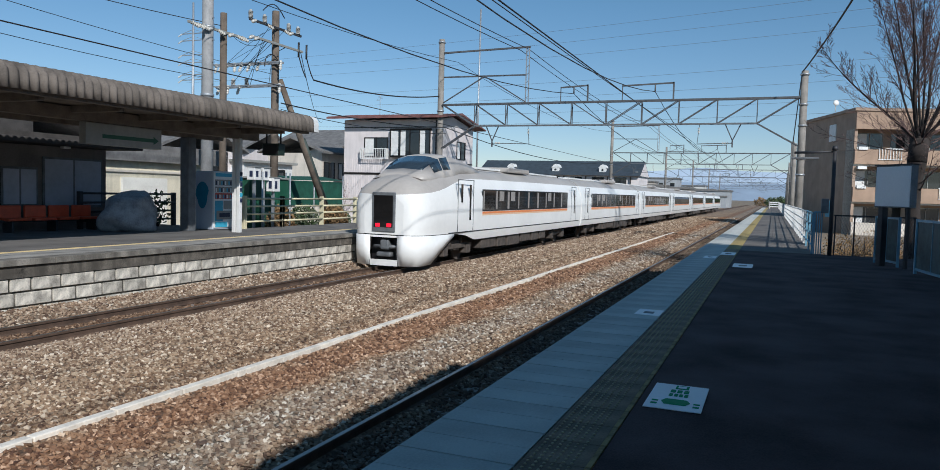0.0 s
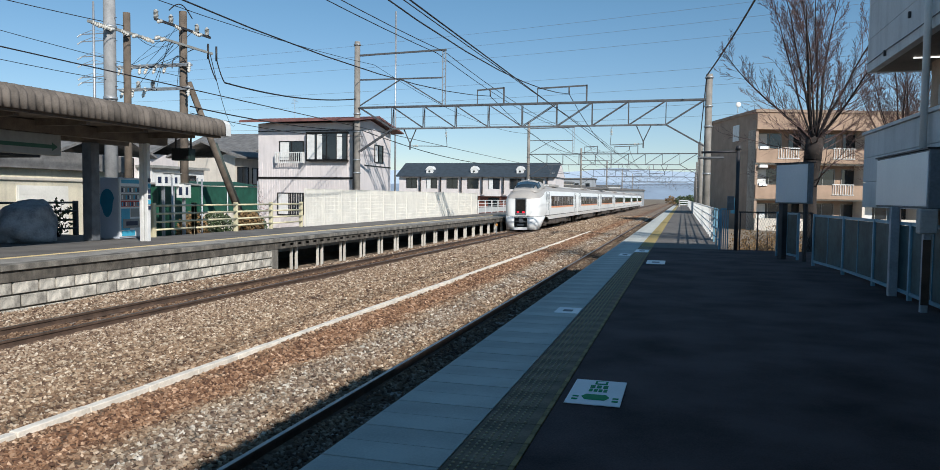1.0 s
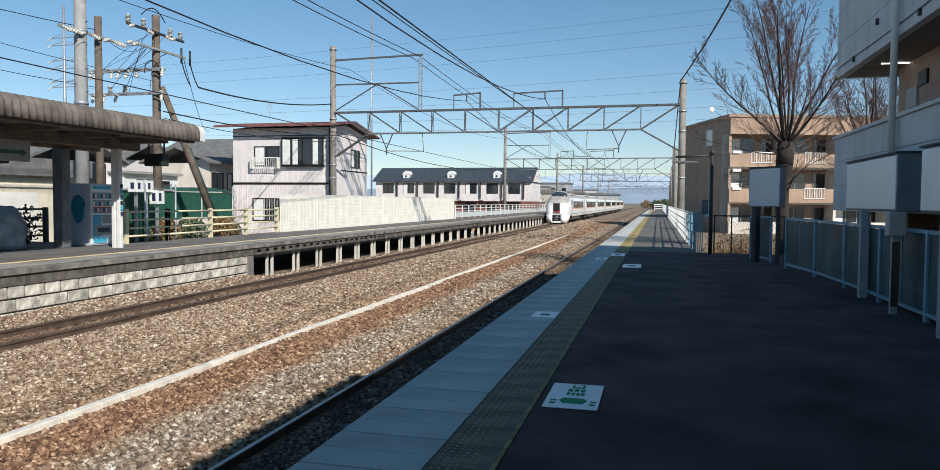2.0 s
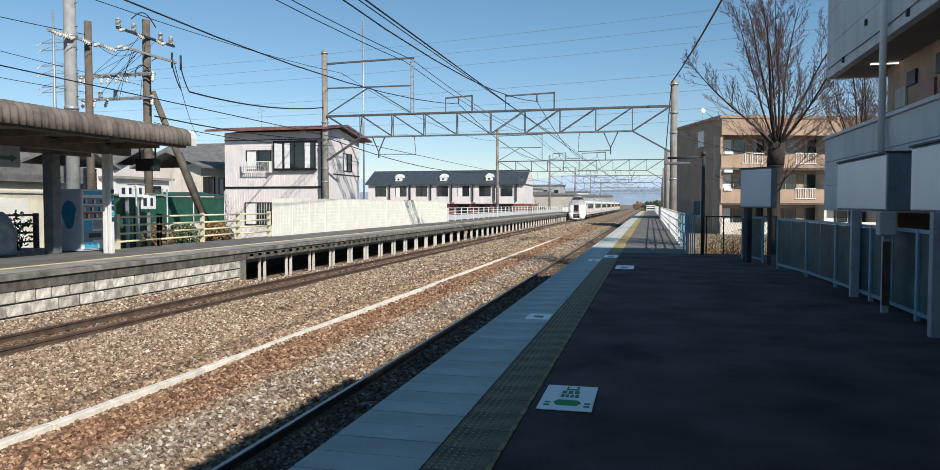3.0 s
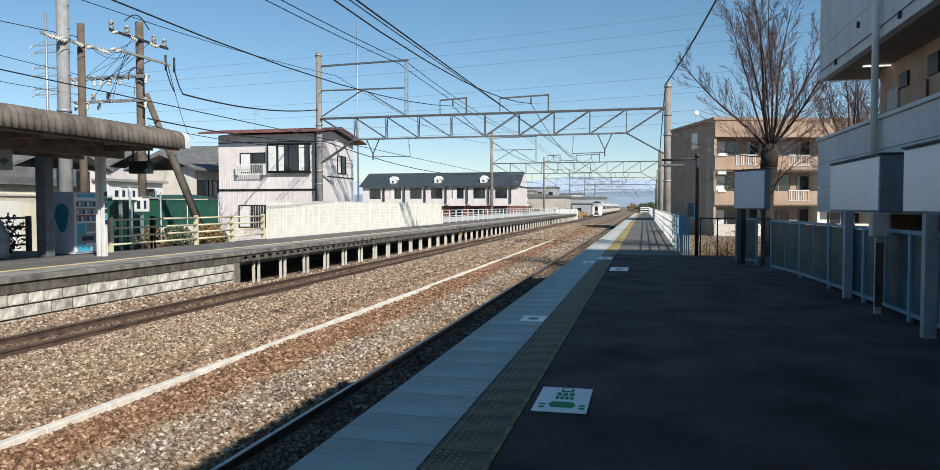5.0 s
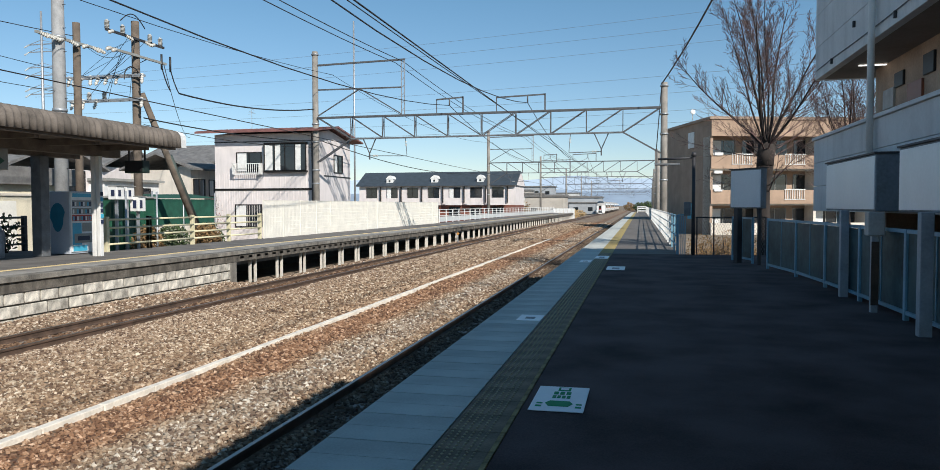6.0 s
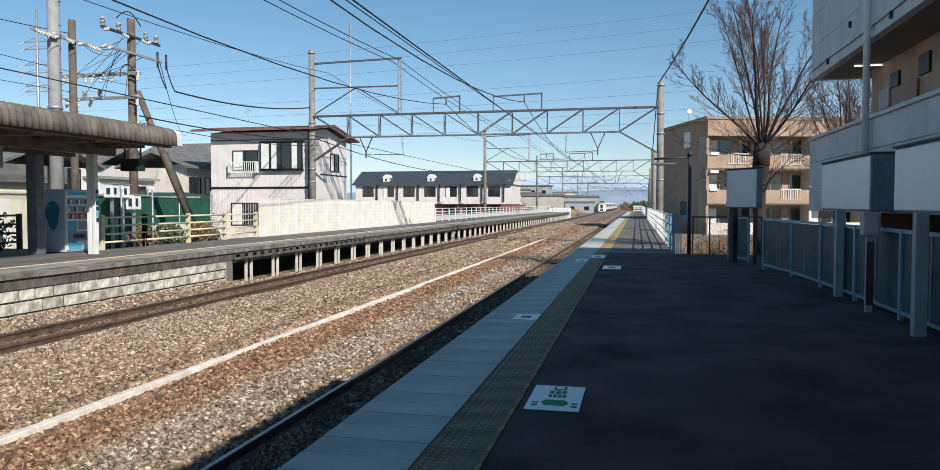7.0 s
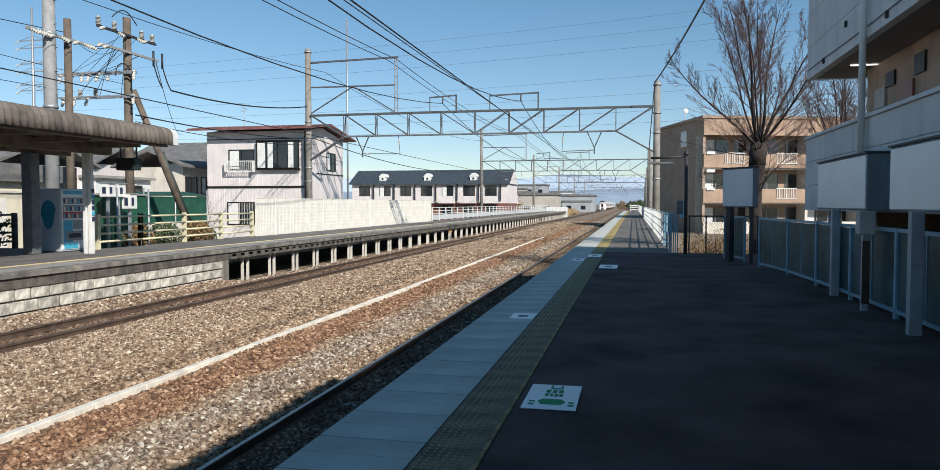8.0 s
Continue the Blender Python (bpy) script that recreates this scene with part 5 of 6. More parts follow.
floor_sign(-1.6, -1.3, 19.8, 20.6, "white floor sign on a far edge slab", False)
bare_tree((4.0, 26.0, -1.4), "bare pollarded tree with a knotted head beside the fence", 11.2, 1.0, 5, 4.9, 0.215)
bare_tree((9.2, 37.0, -1.4), "bare tree rising behind the white building", 10.5, 0.9, 9, 4.6, 0.22)

# ---- houses ----
WALLW = mat("white ribbed siding", (0.70, 0.645, 0.63), 0.7, vary=0.08, scale=1, fine=20, bump=0.05, stain=0.2)
REDROOF = mat("dull red metal roof", (0.22, 0.10, 0.09), 0.55, vary=0.3, scale=1.5, fine=20, bump=0.05, stain=0.3)
SLATE = mat("dark slate roof", (0.05, 0.065, 0.08), 0.6, vary=0.25, scale=1.5, fine=14, bump=0.2, island=0.15)
GREYTILE = mat("grey roof tile", (0.17, 0.165, 0.16), 0.8, vary=0.3, scale=2, fine=12, bump=0.5)
STUCCO = mat("cream stucco", (0.66, 0.60, 0.52), 0.85, vary=0.12, scale=1, fine=25, bump=0.15, stain=0.25)
BROWNBRICK = mat("tan tile wall", (0.37, 0.255, 0.18), 0.75, vary=0.15, scale=1.5, fine=40, bump=0.15, stain=0.15)
GREYBRICK = mat("grey brown wall", (0.36, 0.265, 0.20), 0.85, vary=0.15, scale=1.2, fine=40, bump=0.15, stain=0.2)
BRICKRED = mat("red brick base", (0.20, 0.075, 0.055), 0.85, vary=0.2, scale=2, fine=25, bump=0.2)
LACE = mat("net curtain", (0.72, 0.72, 0.7), 0.9, vary=0.1, scale=4, fine=25, bump=0.1)
BRONZE = mat("dark bronze frame", (0.02, 0.017, 0.015), 0.45, 0.3, vary=0.1)


def window(house, axis, at, u0, u1, z0, z1, n=2, frame_mat=None, curtain=True, out=1.0, name="window"):
    """A window set in a wall: axis y for a wall facing -y, axis x for one facing +x."""
    fm = frame_mat or BRONZE
    d = 0.05

    def bx(ua, ub, za, zb, p0, p1):
        if axis == "y":
            return (ua, ub, at - p1, at - p0, za, zb)
        return (at + p0, at + p1, ua, ub, za, zb)
    bm = bmesh.new()
    for ua, ub, za, zb in ((u0 - d, u0, z0 - d, z1 + d), (u1, u1 + d, z0 - d, z1 + d), (u0, u1, z0 - d, z0), (u0, u1, z1, z1 + d)):
        box(bm, *bx(ua, ub, za, zb, -0.05, 0.06))
    w = part(name, bm, fm, house, "dark framed window")
    for k in range(1, n):
        u = u0 + (u1 - u0) * k / n
        part("mullion", B(bx(u - 0.025, u + 0.025, z0, z1, -0.05, 0.05)), fm, w)
    for k in range(n):
        ua, ub = u0 + (u1 - u0) * k / n + 0.02, u0 + (u1 - u0) * (k + 1) / n - 0.02
        part("pane", B(bx(ua, ub, z0, z1, 0.004, 0.012)), GLASS, w)
        if curtain and k != n // 2:
            m = 0.55 if k % 2 else 0.8
            part("curtain", B(bx(ua, ua + (ub - ua) * m, z0 + 0.02, z1 - 0.02, 0.012, 0.016)), LACE, w, "pale curtain")
    return w


def white_house():
    h = thing("white_house", "white two-storey house with dull red metal roof", "house", (0, 0, 0))
    x0, x1, y0, y1 = -29.4, -21.85, 47.0, 53.5
    ridge = y0 + 2.6
    bm = bmesh.new()
    prism(bm, [(y0, -1.4), (y1, -1.4), (y1, 6.35), (ridge, 6.95), (y0, 6.55)], "x", x0, x1)
    part("wall", bm, WALLW, h, "white siding wall")
    for k in range(38):
        x = x0 + 0.1 + k * 0.196
        part("siding_rib", B((x, x + 0.03, y0 - 0.018, y0, -1.2, 2.6)), WALLW, h)
        if x < -26 or k % 2:
            part("siding_rib", B((x, x + 0.03, y0 - 0.018, y0, 2.8, 3.8)), WALLW, h)
    part("band", B((x0, x1 + 0.03, y0 - 0.05, y0, 2.62, 2.76)), BRONZE, h, "dark band between the storeys")
    part("eaves_band", B((x0, x1 + 0.03, y0 - 0.04, y0, 5.98, 6.04)), BRONZE, h, "thin dark band under the eaves")
    bm = bmesh.new()
    prism(bm, [(y0 - 0.9, 6.58), (ridge, 7.08), (y1 + 0.9, 6.32), (y1 + 0.9, 6.42), (ridge, 7.2), (y0 - 0.9, 6.72)], "x", x0 - 1.0, x1 + 0.75)
    roof = part("roof", bm, REDROOF, h, "dull red metal roof")
    for k in range(24):
        x = x0 - 0.9 + k * 0.4
        bm = bmesh.new()
        bar(bm, (x, y0 - 0.9, 6.73), (x, ridge, 7.21), 0.03)
        part("seam", bm, REDROOF, roof)
    window(h, "y", y0, -27.65, -25.8, 3.95, 5.25, 2)
    bal = part("balcony_rail", B((-27.85, -25.65, y0 - 0.4, y0 - 0.36, 4.45, 4.5), (-27.85, -25.65, y0 - 0.4, y0 - 0.36, 3.72, 3.77), (-27.85, -27.81, y0 - 0.4, y0, 3.72, 4.5), (-25.69, -25.65, y0 - 0.5, y0, 3.72, 4.5)), WHITEPAINT, h, "white balcony railing")
    for k in range(14):
        part("baluster", B((-27.78 + k * 0.15, -27.75 + k * 0.15, y0 - 0.4, y0 - 0.37, 3.77, 4.45)), WHITEPAINT, bal)
    part("bay", B((-25.45, -22.3, y0 - 0.3, y0, 3.85, 3.97), (-25.45, -22.3, y0 - 0.3, y0, 5.78, 5.9)), BRONZE, h, "dark bay window frame")
    window(h, "y", y0 - 0.24, -25.4, -22.35, 3.98, 5.77, 4)
    window(h, "y", y0, -27.8, -25.8, 0.1, 1.6, 2)
    window(h, "x", x1, 50.4, 51.9, 3.98, 5.2, 2)
    part("sill_band", B((x1, x1 + 0.03, y0 + 1.6, y1, 3.62, 3.7)), BRONZE, h, "thin dark band on the gable")
    part("downpipe", B((x1 - 0.12, x1 - 0.04, y0 - 0.1, y0 - 0.02, -1.4, 6.5)), DARKSTEEL, h, "dark downpipe")
    bm = bmesh.new()
    tube(bm, (-27.6, 49, 7.0), (-27.6, 49, 8.6), 0.02, seg=5)
    for k in range(4):
        tube(bm, (-27.9 + 0.05 * k, 49, 8.2 + k * 0.1), (-27.3 - 0.05 * k, 49, 8.25 + k * 0.1), 0.012, seg=4)
    part("aerial", bm, GALV, h, "thin roof aerial")


def slate_terrace():
    h = thing("terrace_block", "white two-storey apartments with a dark slate roof and small dormers", "apartment building", (0, 0, 0))
    x0, x1, y0, y1 = -45.5, -19.3, 115.0, 124.0
    part("wall", B((x0, x1, y0 + 0.3, y1, -1.4, 4.7)), WALLW, h)
    part("brick_base", B((x0 - 0.02, x1 + 0.02, y0 + 0.26, y1, -1.4, 1.6)), BRICKRED, h, "dark red brick base")
    ym = (y0 + y1) / 2
    bm = bmesh.new()
    prism(bm, [(y0 - 0.3, 4.7), (y1 + 0.3, 4.7), (ym, 7.15)], "x", x0 - 0.5, x1 + 0.2)
    roof = part("roof", bm, SLATE, h, "dark slate roof")
    bm = bmesh.new()
    prism(bm, [(y0 + 0.4, 4.72), (y1 - 0.4, 4.72), (ym, 6.85)], "x", x1 + 0.15, x1 + 0.26)
    part("gable", bm, WALLW, h, "white gable")
    for x in (-40.4, -32.75, -25.1):
        part("dormer", B((x - 0.55, x + 0.55, y0 + 0.9, y0 + 2.9, 4.95, 5.95)), WHITEPAINT, roof, "small white gabled dormer")
        bm = bmesh.new()
        prism(bm, [(x - 0.7, 5.9), (x + 0.7, 5.9), (x + 0.35, 6.32), (x, 6.5), (x - 0.35, 6.32)], "y", y0 + 0.86, y0 + 3.4)
        part("dormer_arch", bm, WHITEPAINT, roof)
        bm = bmesh.new()
        tube(bm, (x, y0 + 0.84, 5.6), (x, y0 + 0.88, 5.6), 0.17, seg=12)
        part("dormer_window", bm, GLASS, roof)
    n = 7
    for k in range(n):
        x = x0 + 1.0 + k * (x1 - x0 - 1.5) / n
        window(h, "y", y0 + 0.3, x + 0.3, x + 2.1, 2.3, 4.4, 2, curtain=k % 3 == 1)
        part("balcony", B((x - 0.1, x + 2.5, y0 - 0.8, y0 - 0.68, 1.75, 2.75)), WALLW, h, "white balcony front")
        part("balcony_floor", B((x - 0.1, x + 2.5, y0 - 0.8, y0 + 0.3, 1.6, 1.75)), WALLW, h)
        part("divider", B((x + 2.75, x + 2.85, y0 - 0.1, y0 + 0.3, 2.0, 4.6)), BRONZE, h, "dark divider")
        window(h, "y", y0 + 0.24, x + 0.3, x + 2.1, -0.6, 1.3, 2, curtain=False)


def brown_flats():
    h = thing("apartment_block", "tan three-storey apartment block with balconies and grey side wall", "apartment building", (6.63, 75.0, -2.39), turn=18)
    h.scale = (1.34, 1.34, 1.34)
    W, D = 16.0, 5.2
    part("side_wall", B((0.0, 0.2, 0.2, D + 4, 0, 9.1)), GREYBRICK, h, "grey-brown windowless side wall")
    part("back_wall", B((0.2, W, 1.5, D + 4, 0, 9.0)), BROWNBRICK, h)
    part("roof", B((-0.15, W + 0.2, -0.1, D + 4.1, 9.1, 9.3)), GREYBRICK, h)
    part("parapet", B((0.0, W, 0.0, 0.25, 7.9, 9.1)), BROWNBRICK, h, "tan parapet")
    for z in (3.0, 5.55):
        part("balcony_front", B((0.0, W, 0.0, 0.18, z, z + 1.0)), BROWNBRICK, h, "tan tiled balcony front")
        part("balcony_floor", B((0.0, W, 0.18, 1.5, z - 0.12, z + 0.05)), STUCCO, h)
        for k in range(4):
            a = 0.9 + k * 4.0
            rail = part("balcony_rail", B((a + 0.6, a + 2.2, -0.06, -0.02, z + 1.02, z + 1.07), (a + 0.6, a + 2.2, -0.06, -0.02, z + 0.3, z + 0.34)), WHITEPAINT, h, "white balcony railing")
            for q in range(9):
                part("baluster", B((a + 0.65 + q * 0.18, a + 0.68 + q * 0.18, -0.06, -0.03, z + 0.34, z + 1.02)), WHITEPAINT, rail)
    for z in (0.7, 3.2, 5.75):
        for k in range(4):
            a = 0.7 + k * 4.0
            window(h, "y", 1.5, a, a + 1.7, z + 0.25, z + 1.95, 2, SIGNGREY, curtain=k % 2 == 0)
            window(h, "y", 1.5, a + 2.3, a + 3.3, z + 0.25, z + 1.95, 1, SIGNGREY, curtain=False)
    for k in range(5):
        part("fin_wall", B((k * 4.0 - (0 if k == 0 else 0.1), k * 4.0 + 0.1, 0.25, 1.5, 0, 7.9)), STUCCO, h)
    part("ground_wall", B((0.0, W, -0.02, 0.16, 0.0, 1.6)), STUCCO, h, "pale garden wall")
    for z in (2.75, 8.2):
        part("sign_panel", B((-0.06, 0.0, 3.2, 4.3, z - 0.9, z + 0.3)), CYAN if z < 3 else WHITEPAINT, h, "small panel on the side wall")
    for k in range(3):
        part("pipe_box", B((0.2, 0.8, -0.1, 0.1, 3.9 + k * 1.3, 4.1 + k * 1.3)), WHITEPAINT, h, "small white outdoor fitting")
    bm = bmesh.new()
    tube(bm, (-0.4, 2.6, 9.3), (-0.4, 2.6, 10.1), 0.03, seg=6)
    bmesh.ops.create_uvsphere(bm, u_segments=12, v_segments=6, radius=0.2, matrix=Matrix.Translation((-0.45, 2.4, 9.9)) @ Matrix.Diagonal((1, 0.35, 1, 1)))
    part("dish", bm, WHITEPAINT, h, "white satellite dish")


def back_house(at, w, d, hgt, roof, wallm, label, turn=0.0, storeys=2):
    h = thing("house", label, "house", (*at, -1.4), group="houses behind the platform", turn=turn)
    part("wall", B((-w / 2, w / 2, -d / 2, d / 2, 0, hgt)), wallm, h)
    bm = bmesh.new()
    prism(bm, [(-d / 2 - 0.6, hgt - 0.05), (0, hgt + d * 0.22), (d / 2 + 0.6, hgt - 0.05), (d / 2 + 0.6, hgt + 0.1), (0, hgt + d * 0.22 + 0.16), (-d / 2 - 0.6, hgt + 0.1)], "x", -w / 2 - 0.6, w / 2 + 0.6)
    part("roof", bm, roof, h, "tiled gable roof")
    for s in range(storeys):
        for k in (-1, 1):
            window(h, "y", -d / 2, k * w * 0.25 - 0.7, k * w * 0.25 + 0.7, 0.9 + s * 2.8, 2.1 + s * 2.8, 2, curtain=k > 0)
            window(h, "x", w / 2, k * d * 0.25 - 0.7, k * d * 0.25 + 0.7, 0.9 + s * 2.8, 2.1 + s * 2.8, 2, curtain=k < 0)


def cream_shed():
    h = thing("cream_shed", "cream plaster outbuilding with a white shutter door", "shed", (0, 0, 0))
    part("wall", B((-29, -24.0, 20.2, 27.0, -1.4, 2.4)), CREAMWALL, h)
    part("roof_band", B((-29.3, -23.7, 19.9, 27.3, 2.4, 3.1)), GREYTILE, h, "dull grey roof edge")
    sh = part("shutter", B((-24.0, -23.95, 21.9, 24.3, -1.4, 1.75)), SHUTTER, h, "white shutter door")
    for k in range(10):
        part("shutter_slat", B((-23.95, -23.94, 21.95, 24.25, -1.3 + k * 0.3, -1.02 + k * 0.3)), SHUTTER, sh)
    part("fascia", B((-24.0, -23.93, 20.2, 27.0, 1.95, 2.05)), STUCCO, h)


def green_sheds():
    g = thing("netted_frame", "green netting stretched on a steel frame behind the fence", "net frame", (0, 0, 0))
    part("net", B((-24.05, -24.0, 32.6, 38.2, 0.5, 1.9)), NET, g, "dark green netting")
    bm = bmesh.new()
    quad(bm, (-24.0, 32.5, 1.92), (-24.0, 38.4, 1.98), (-25.6, 38.4, 2.2), (-25.6, 32.5, 2.1))
    top = part("net_roof", bm, NET, g, "dark green netting")
    top.modifiers.new("thick", "SOLIDIFY").thickness = 0.03
    for y in (32.6, 35.2, 38.2):
        bm = bmesh.new()
        tube(bm, (-23.95, y, -1.4), (-23.95, y, 2.3), 0.04, seg=6)
        part("pole", bm, GALV, g)
    e = thing("equipment_hut", "pale equipment hut with green band and small windows", "hut", (0, 0, 0))
    part("wall", B((-33, -30, 36.6, 41.5, -1.4, 3.0)), WHITEPAINT, e)
    part("green_band", B((-30.0, -29.97, 36.6, 41.5, 0.2, 1.0)), GREENP, e, "green band")
    part("roof", B((-33.2, -29.7, 36.4, 41.7, 3.0, 3.15)), SIGNGREY, e)
    for k in range(3):
        window(e, "x", -30.0, 37.2 + k * 1.4, 37.8 + k * 1.4, 1.75, 2.6, 1, curtain=False)
    for x, y, z0, z1 in ((-19.2, 24.05, 1.78, 2.28), (-19.2, 24.62, 1.78, 2.28), (-19.0, 25.0, 1.33, 1.9)):
        c = thing("meter_cabinet", "white metal meter cabinet with a dark window on a post", "cabinet", (x, y, 0), group="meter cabinets behind the fence")
        part("post", B((-0.05, 0.05, -0.04, 0.04, -1.4, z0)), GALV, c)
        part("box", B((-0.18, 0.18, -0.22, 0.22, z0, z1), bevel=0.015), WHITEPAINT, c)
        part("hood", B((-0.2, 0.23, -0.24, 0.24, z1, z1 + 0.03)), SIGNGREY, c)
        for face in (0, 1):
            part("meter", B((0.18, 0.19, -0.12, 0.02, z0 + 0.12, z1 - 0.14)) if face else B((-0.05, 0.1, -0.23, -0.22, z0 + 0.12, z1 - 0.14)), NAVY, c, "dark meter window")
    k = thing("relay_cabinet", "long dark green relay cabinet with a pale top", "cabinet", (-20.3, 26.0, -1.4))
    part("body", B((-0.35, 0.35, -1.3, 1.3, 0.25, 3.25), bevel=0.02), GREENP, k)
    part("plinth", B((-0.4, 0.4, -1.35, 1.35, 0, 0.25)), OLDCON, k)
    part("lid", B((-0.42, 0.42, -1.4, 1.4, 3.25, 3.33), bevel=0.015), SIGNGREY, k)
    for q in range(4):
        part("door", B((0.35, 0.37, -1.25 + q * 0.63, -0.68 + q * 0.63, 0.4, 3.1), bevel=0.006), GREENP, k)
    for y in (23.8, 25.6):
        p = thing("pipe_post", "thin galvanised pipe post behind the fence", "post", (-18.6, y, -1.4), group="pipe posts")
        bm = bmesh.new()
        tube(bm, (0, 0, 0), (0, 0, 3.5), 0.035, seg=8)
        part("pipe", bm, GALV, p)
    d = thing("hanging_monitor", "dark green boxed monitor hung under the canopy end", "monitor", (-15.2, 20.0, 0))
    part("case", B((-0.33, 0.33, -0.16, 0.16, 2.55, 2.93), bevel=0.02), GREENDARK, d)
    part("screen", B((-0.29, 0.29, -0.17, -0.158, 2.59, 2.89)), BLACK, d, "dark screen")
    for x in (-0.28, 0.28):
        part("rod", B((x - 0.02, x + 0.02, -0.02, 0.02, 2.92, 3.41)), DARKSTEEL, d)


GREENDARK = mat("blackish green paint", (0.012, 0.028, 0.022), 0.6, vary=0.2)
white_house()
slate_terrace()
brown_flats()
cream_shed()
green_sheds()
back_house((-40.5, 63.0), 8, 8, 6.8, GREYTILE, STUCCO, "cream two-storey house with grey tiled roof", 0)
back_house((-45.0, 52.0), 9, 7, 6.0, GREYTILE, WALLW, "white house with a low grey tiled roof", 5)
back_house((-33.5, 34.0), 5, 6, 5.0, GREYTILE, WALLW, "white house behind the equipment hut", 0)
back_house((-34.5, 50.0), 4, 5, 5.6, GREYTILE, STUCCO, "narrow cream house with a dark gable roof", 90)
back_house((-36.0, 25.0), 9, 8, 4.6, GREYTILE, WALLW, "white low house behind the station", 0)
back_house((-48.0, 34.0), 9, 8, 6.2, GREYTILE, STUCCO, "cream house with grey roof beyond the station", 0)
shrub((-28.6, 44.8, -1.4), (1.3, 0.9, 3.8), PINKTWIG, "pinkish budding shrub beside the white house", 31, 0.05, 500, 26)

# ---- poles and wires ----
def insulator_string(bm, a, b, r=0.07, n=4):
    a, b = Vector(a), Vector(b)
    for k in range(n):
        p, q = a.lerp(b, (k + 0.1) / n), a.lerp(b, (k + 0.75) / n)
        tube(bm, p, q, r, r * 0.55, seg=8)


def utility_poles():
    p = thing("steel_pole", "tall galvanised steel monopole behind the station", "utility pole", (-22.0, 24.5, 0))
    bm = bmesh.new()
    tube(bm, (0, 0, -1.4), (0, 0, 14), 0.27, 0.2, 20)
    part("shaft", bm, STEELPOLE, p, "pale galvanised shaft")
    for k in range(20):
        part("step_bolt", B((0.2 * (-1) ** k, 0.2 * (-1) ** k + 0.16, -0.01, 0.01, 3 + k * 0.45, 3.02 + k * 0.45)), DARKSTEEL, p)
    for z in (5.2, 8.0, 10.5):
        bm = bmesh.new()
        tube(bm, (0, 0, z), (0, 0, z + 0.12), 0.27, seg=20)
        part("collar", bm, GALV, p)
    rows = (
        ("slim dark wooden utility pole with cross arms", -22.0, 25.45, 8.85, 0.14),
        ("dark wooden utility pole carrying insulators and cables", -22.0, 29.0, 9.75, 0.17),
    )
    # each arm: along which axis, from, to, height, finish, upright and hanging insulator places
    arms = {
        0: (("y", -2.25, 1.15, 8.0, SIGNGREY, (), (-2.05, -1.75, -1.45, -0.9, -0.55, 0.35, 0.65, 0.95)),),
        1: (("y", -2.1, 1.75, 8.93, DARKSTEEL, (-2.02, -1.05, 0.75, 1.5), (-1.7, -0.85, 0.4, 1.05)),
            ("y", -2.0, 1.9, 8.2, SIGNGREY, (), (-1.85, -1.5)),
            ("x", -3.4, 0.6, 7.3, GALV, (), (-3.3, -3.0, -2.6, -2.2, -1.75, -1.3, -0.8, 0.45)),
            ("x", -3.3, 0.6, 6.25, GALV, (-2.9, -2.3, -1.5), (-3.1, -2.6, -1.9, 0.4))),
    }
    rng = random.Random(12)
    for i, (label, x, y, top, r) in enumerate(rows):
        t = thing("utility_pole", label, "utility pole", (x, y, 0), group="wooden poles behind the station")
        bm = bmesh.new()
        tube(bm, (0, 0, -1.4), (0, 0, top), r * 1.15, r, 12)
        part("shaft", bm, POLEDARK, t)
        for axis, a, b, z, m, ups, downs in arms[i]:
            def on(u, dz=0.0, off=0.0):
                return (0.18 + off, u, z + dz) if axis == "y" else (u, -0.2 - off, z + dz)
            bm = bmesh.new()
            bar(bm, on(a), on(b), 0.09, 0.1)
            if axis == "x":
                bar(bm, on(a, 0.02, 0.25), on(b, 0.02, 0.25), 0.05, 0.06)
                for u in (a + 0.1, (a + b) / 2, b - 0.1):
                    bar(bm, on(u), on(u, 0.02, 0.25), 0.05)
            arm = part("cross_arm", bm, m, t, "steel cross arm")
            for u in ups:
                bm = bmesh.new()
                for q in range(6):
                    tube(bm, on(u, 0.06 + q * 0.055), on(u, 0.09 + q * 0.055), 0.115, 0.09, seg=9)
                tube(bm, on(u), on(u, 0.42), 0.06, seg=7)
                part("insulator", bm, INSGREY, arm, "grey ribbed post insulator")
            for u in downs:
                bm = bmesh.new()
                if axis == "y":
                    ends = (on(u, 0.0), on(u + rng.choice((-0.34, 0.34)), -0.12, 0.1))
                else:
                    ends = (on(u, 0.08), on(u + rng.uniform(-0.1, 0.2), -0.38, 0.28))
                insulator_string(bm, *ends, 0.085, 4)
                tube(bm, *ends, 0.035, seg=5)
                part("strain_insulator", bm, PORCELAIN, arm, "white porcelain insulator")
        for k in range(11 if i else 3):
            bm = bmesh.new()
            if i:
                a, b = (0.2, rng.uniform(-1.9, 0.6), rng.choice((8.85, 8.15))), (rng.uniform(-3.0, 0.0), -0.35, rng.choice((7.2, 7.2, 6.2)))
            else:
                a, b = (0.2, rng.uniform(0.2, 1.0), 7.95), (0.2, rng.uniform(1.6, 2.6), rng.uniform(8.1, 8.7))
            wire(bm, sag(a, b, rng.uniform(-0.15, 0.4), 8), 0.011, 4)
            part("jumper_cable", bm, CABLE, t, "thin black jumper cable")
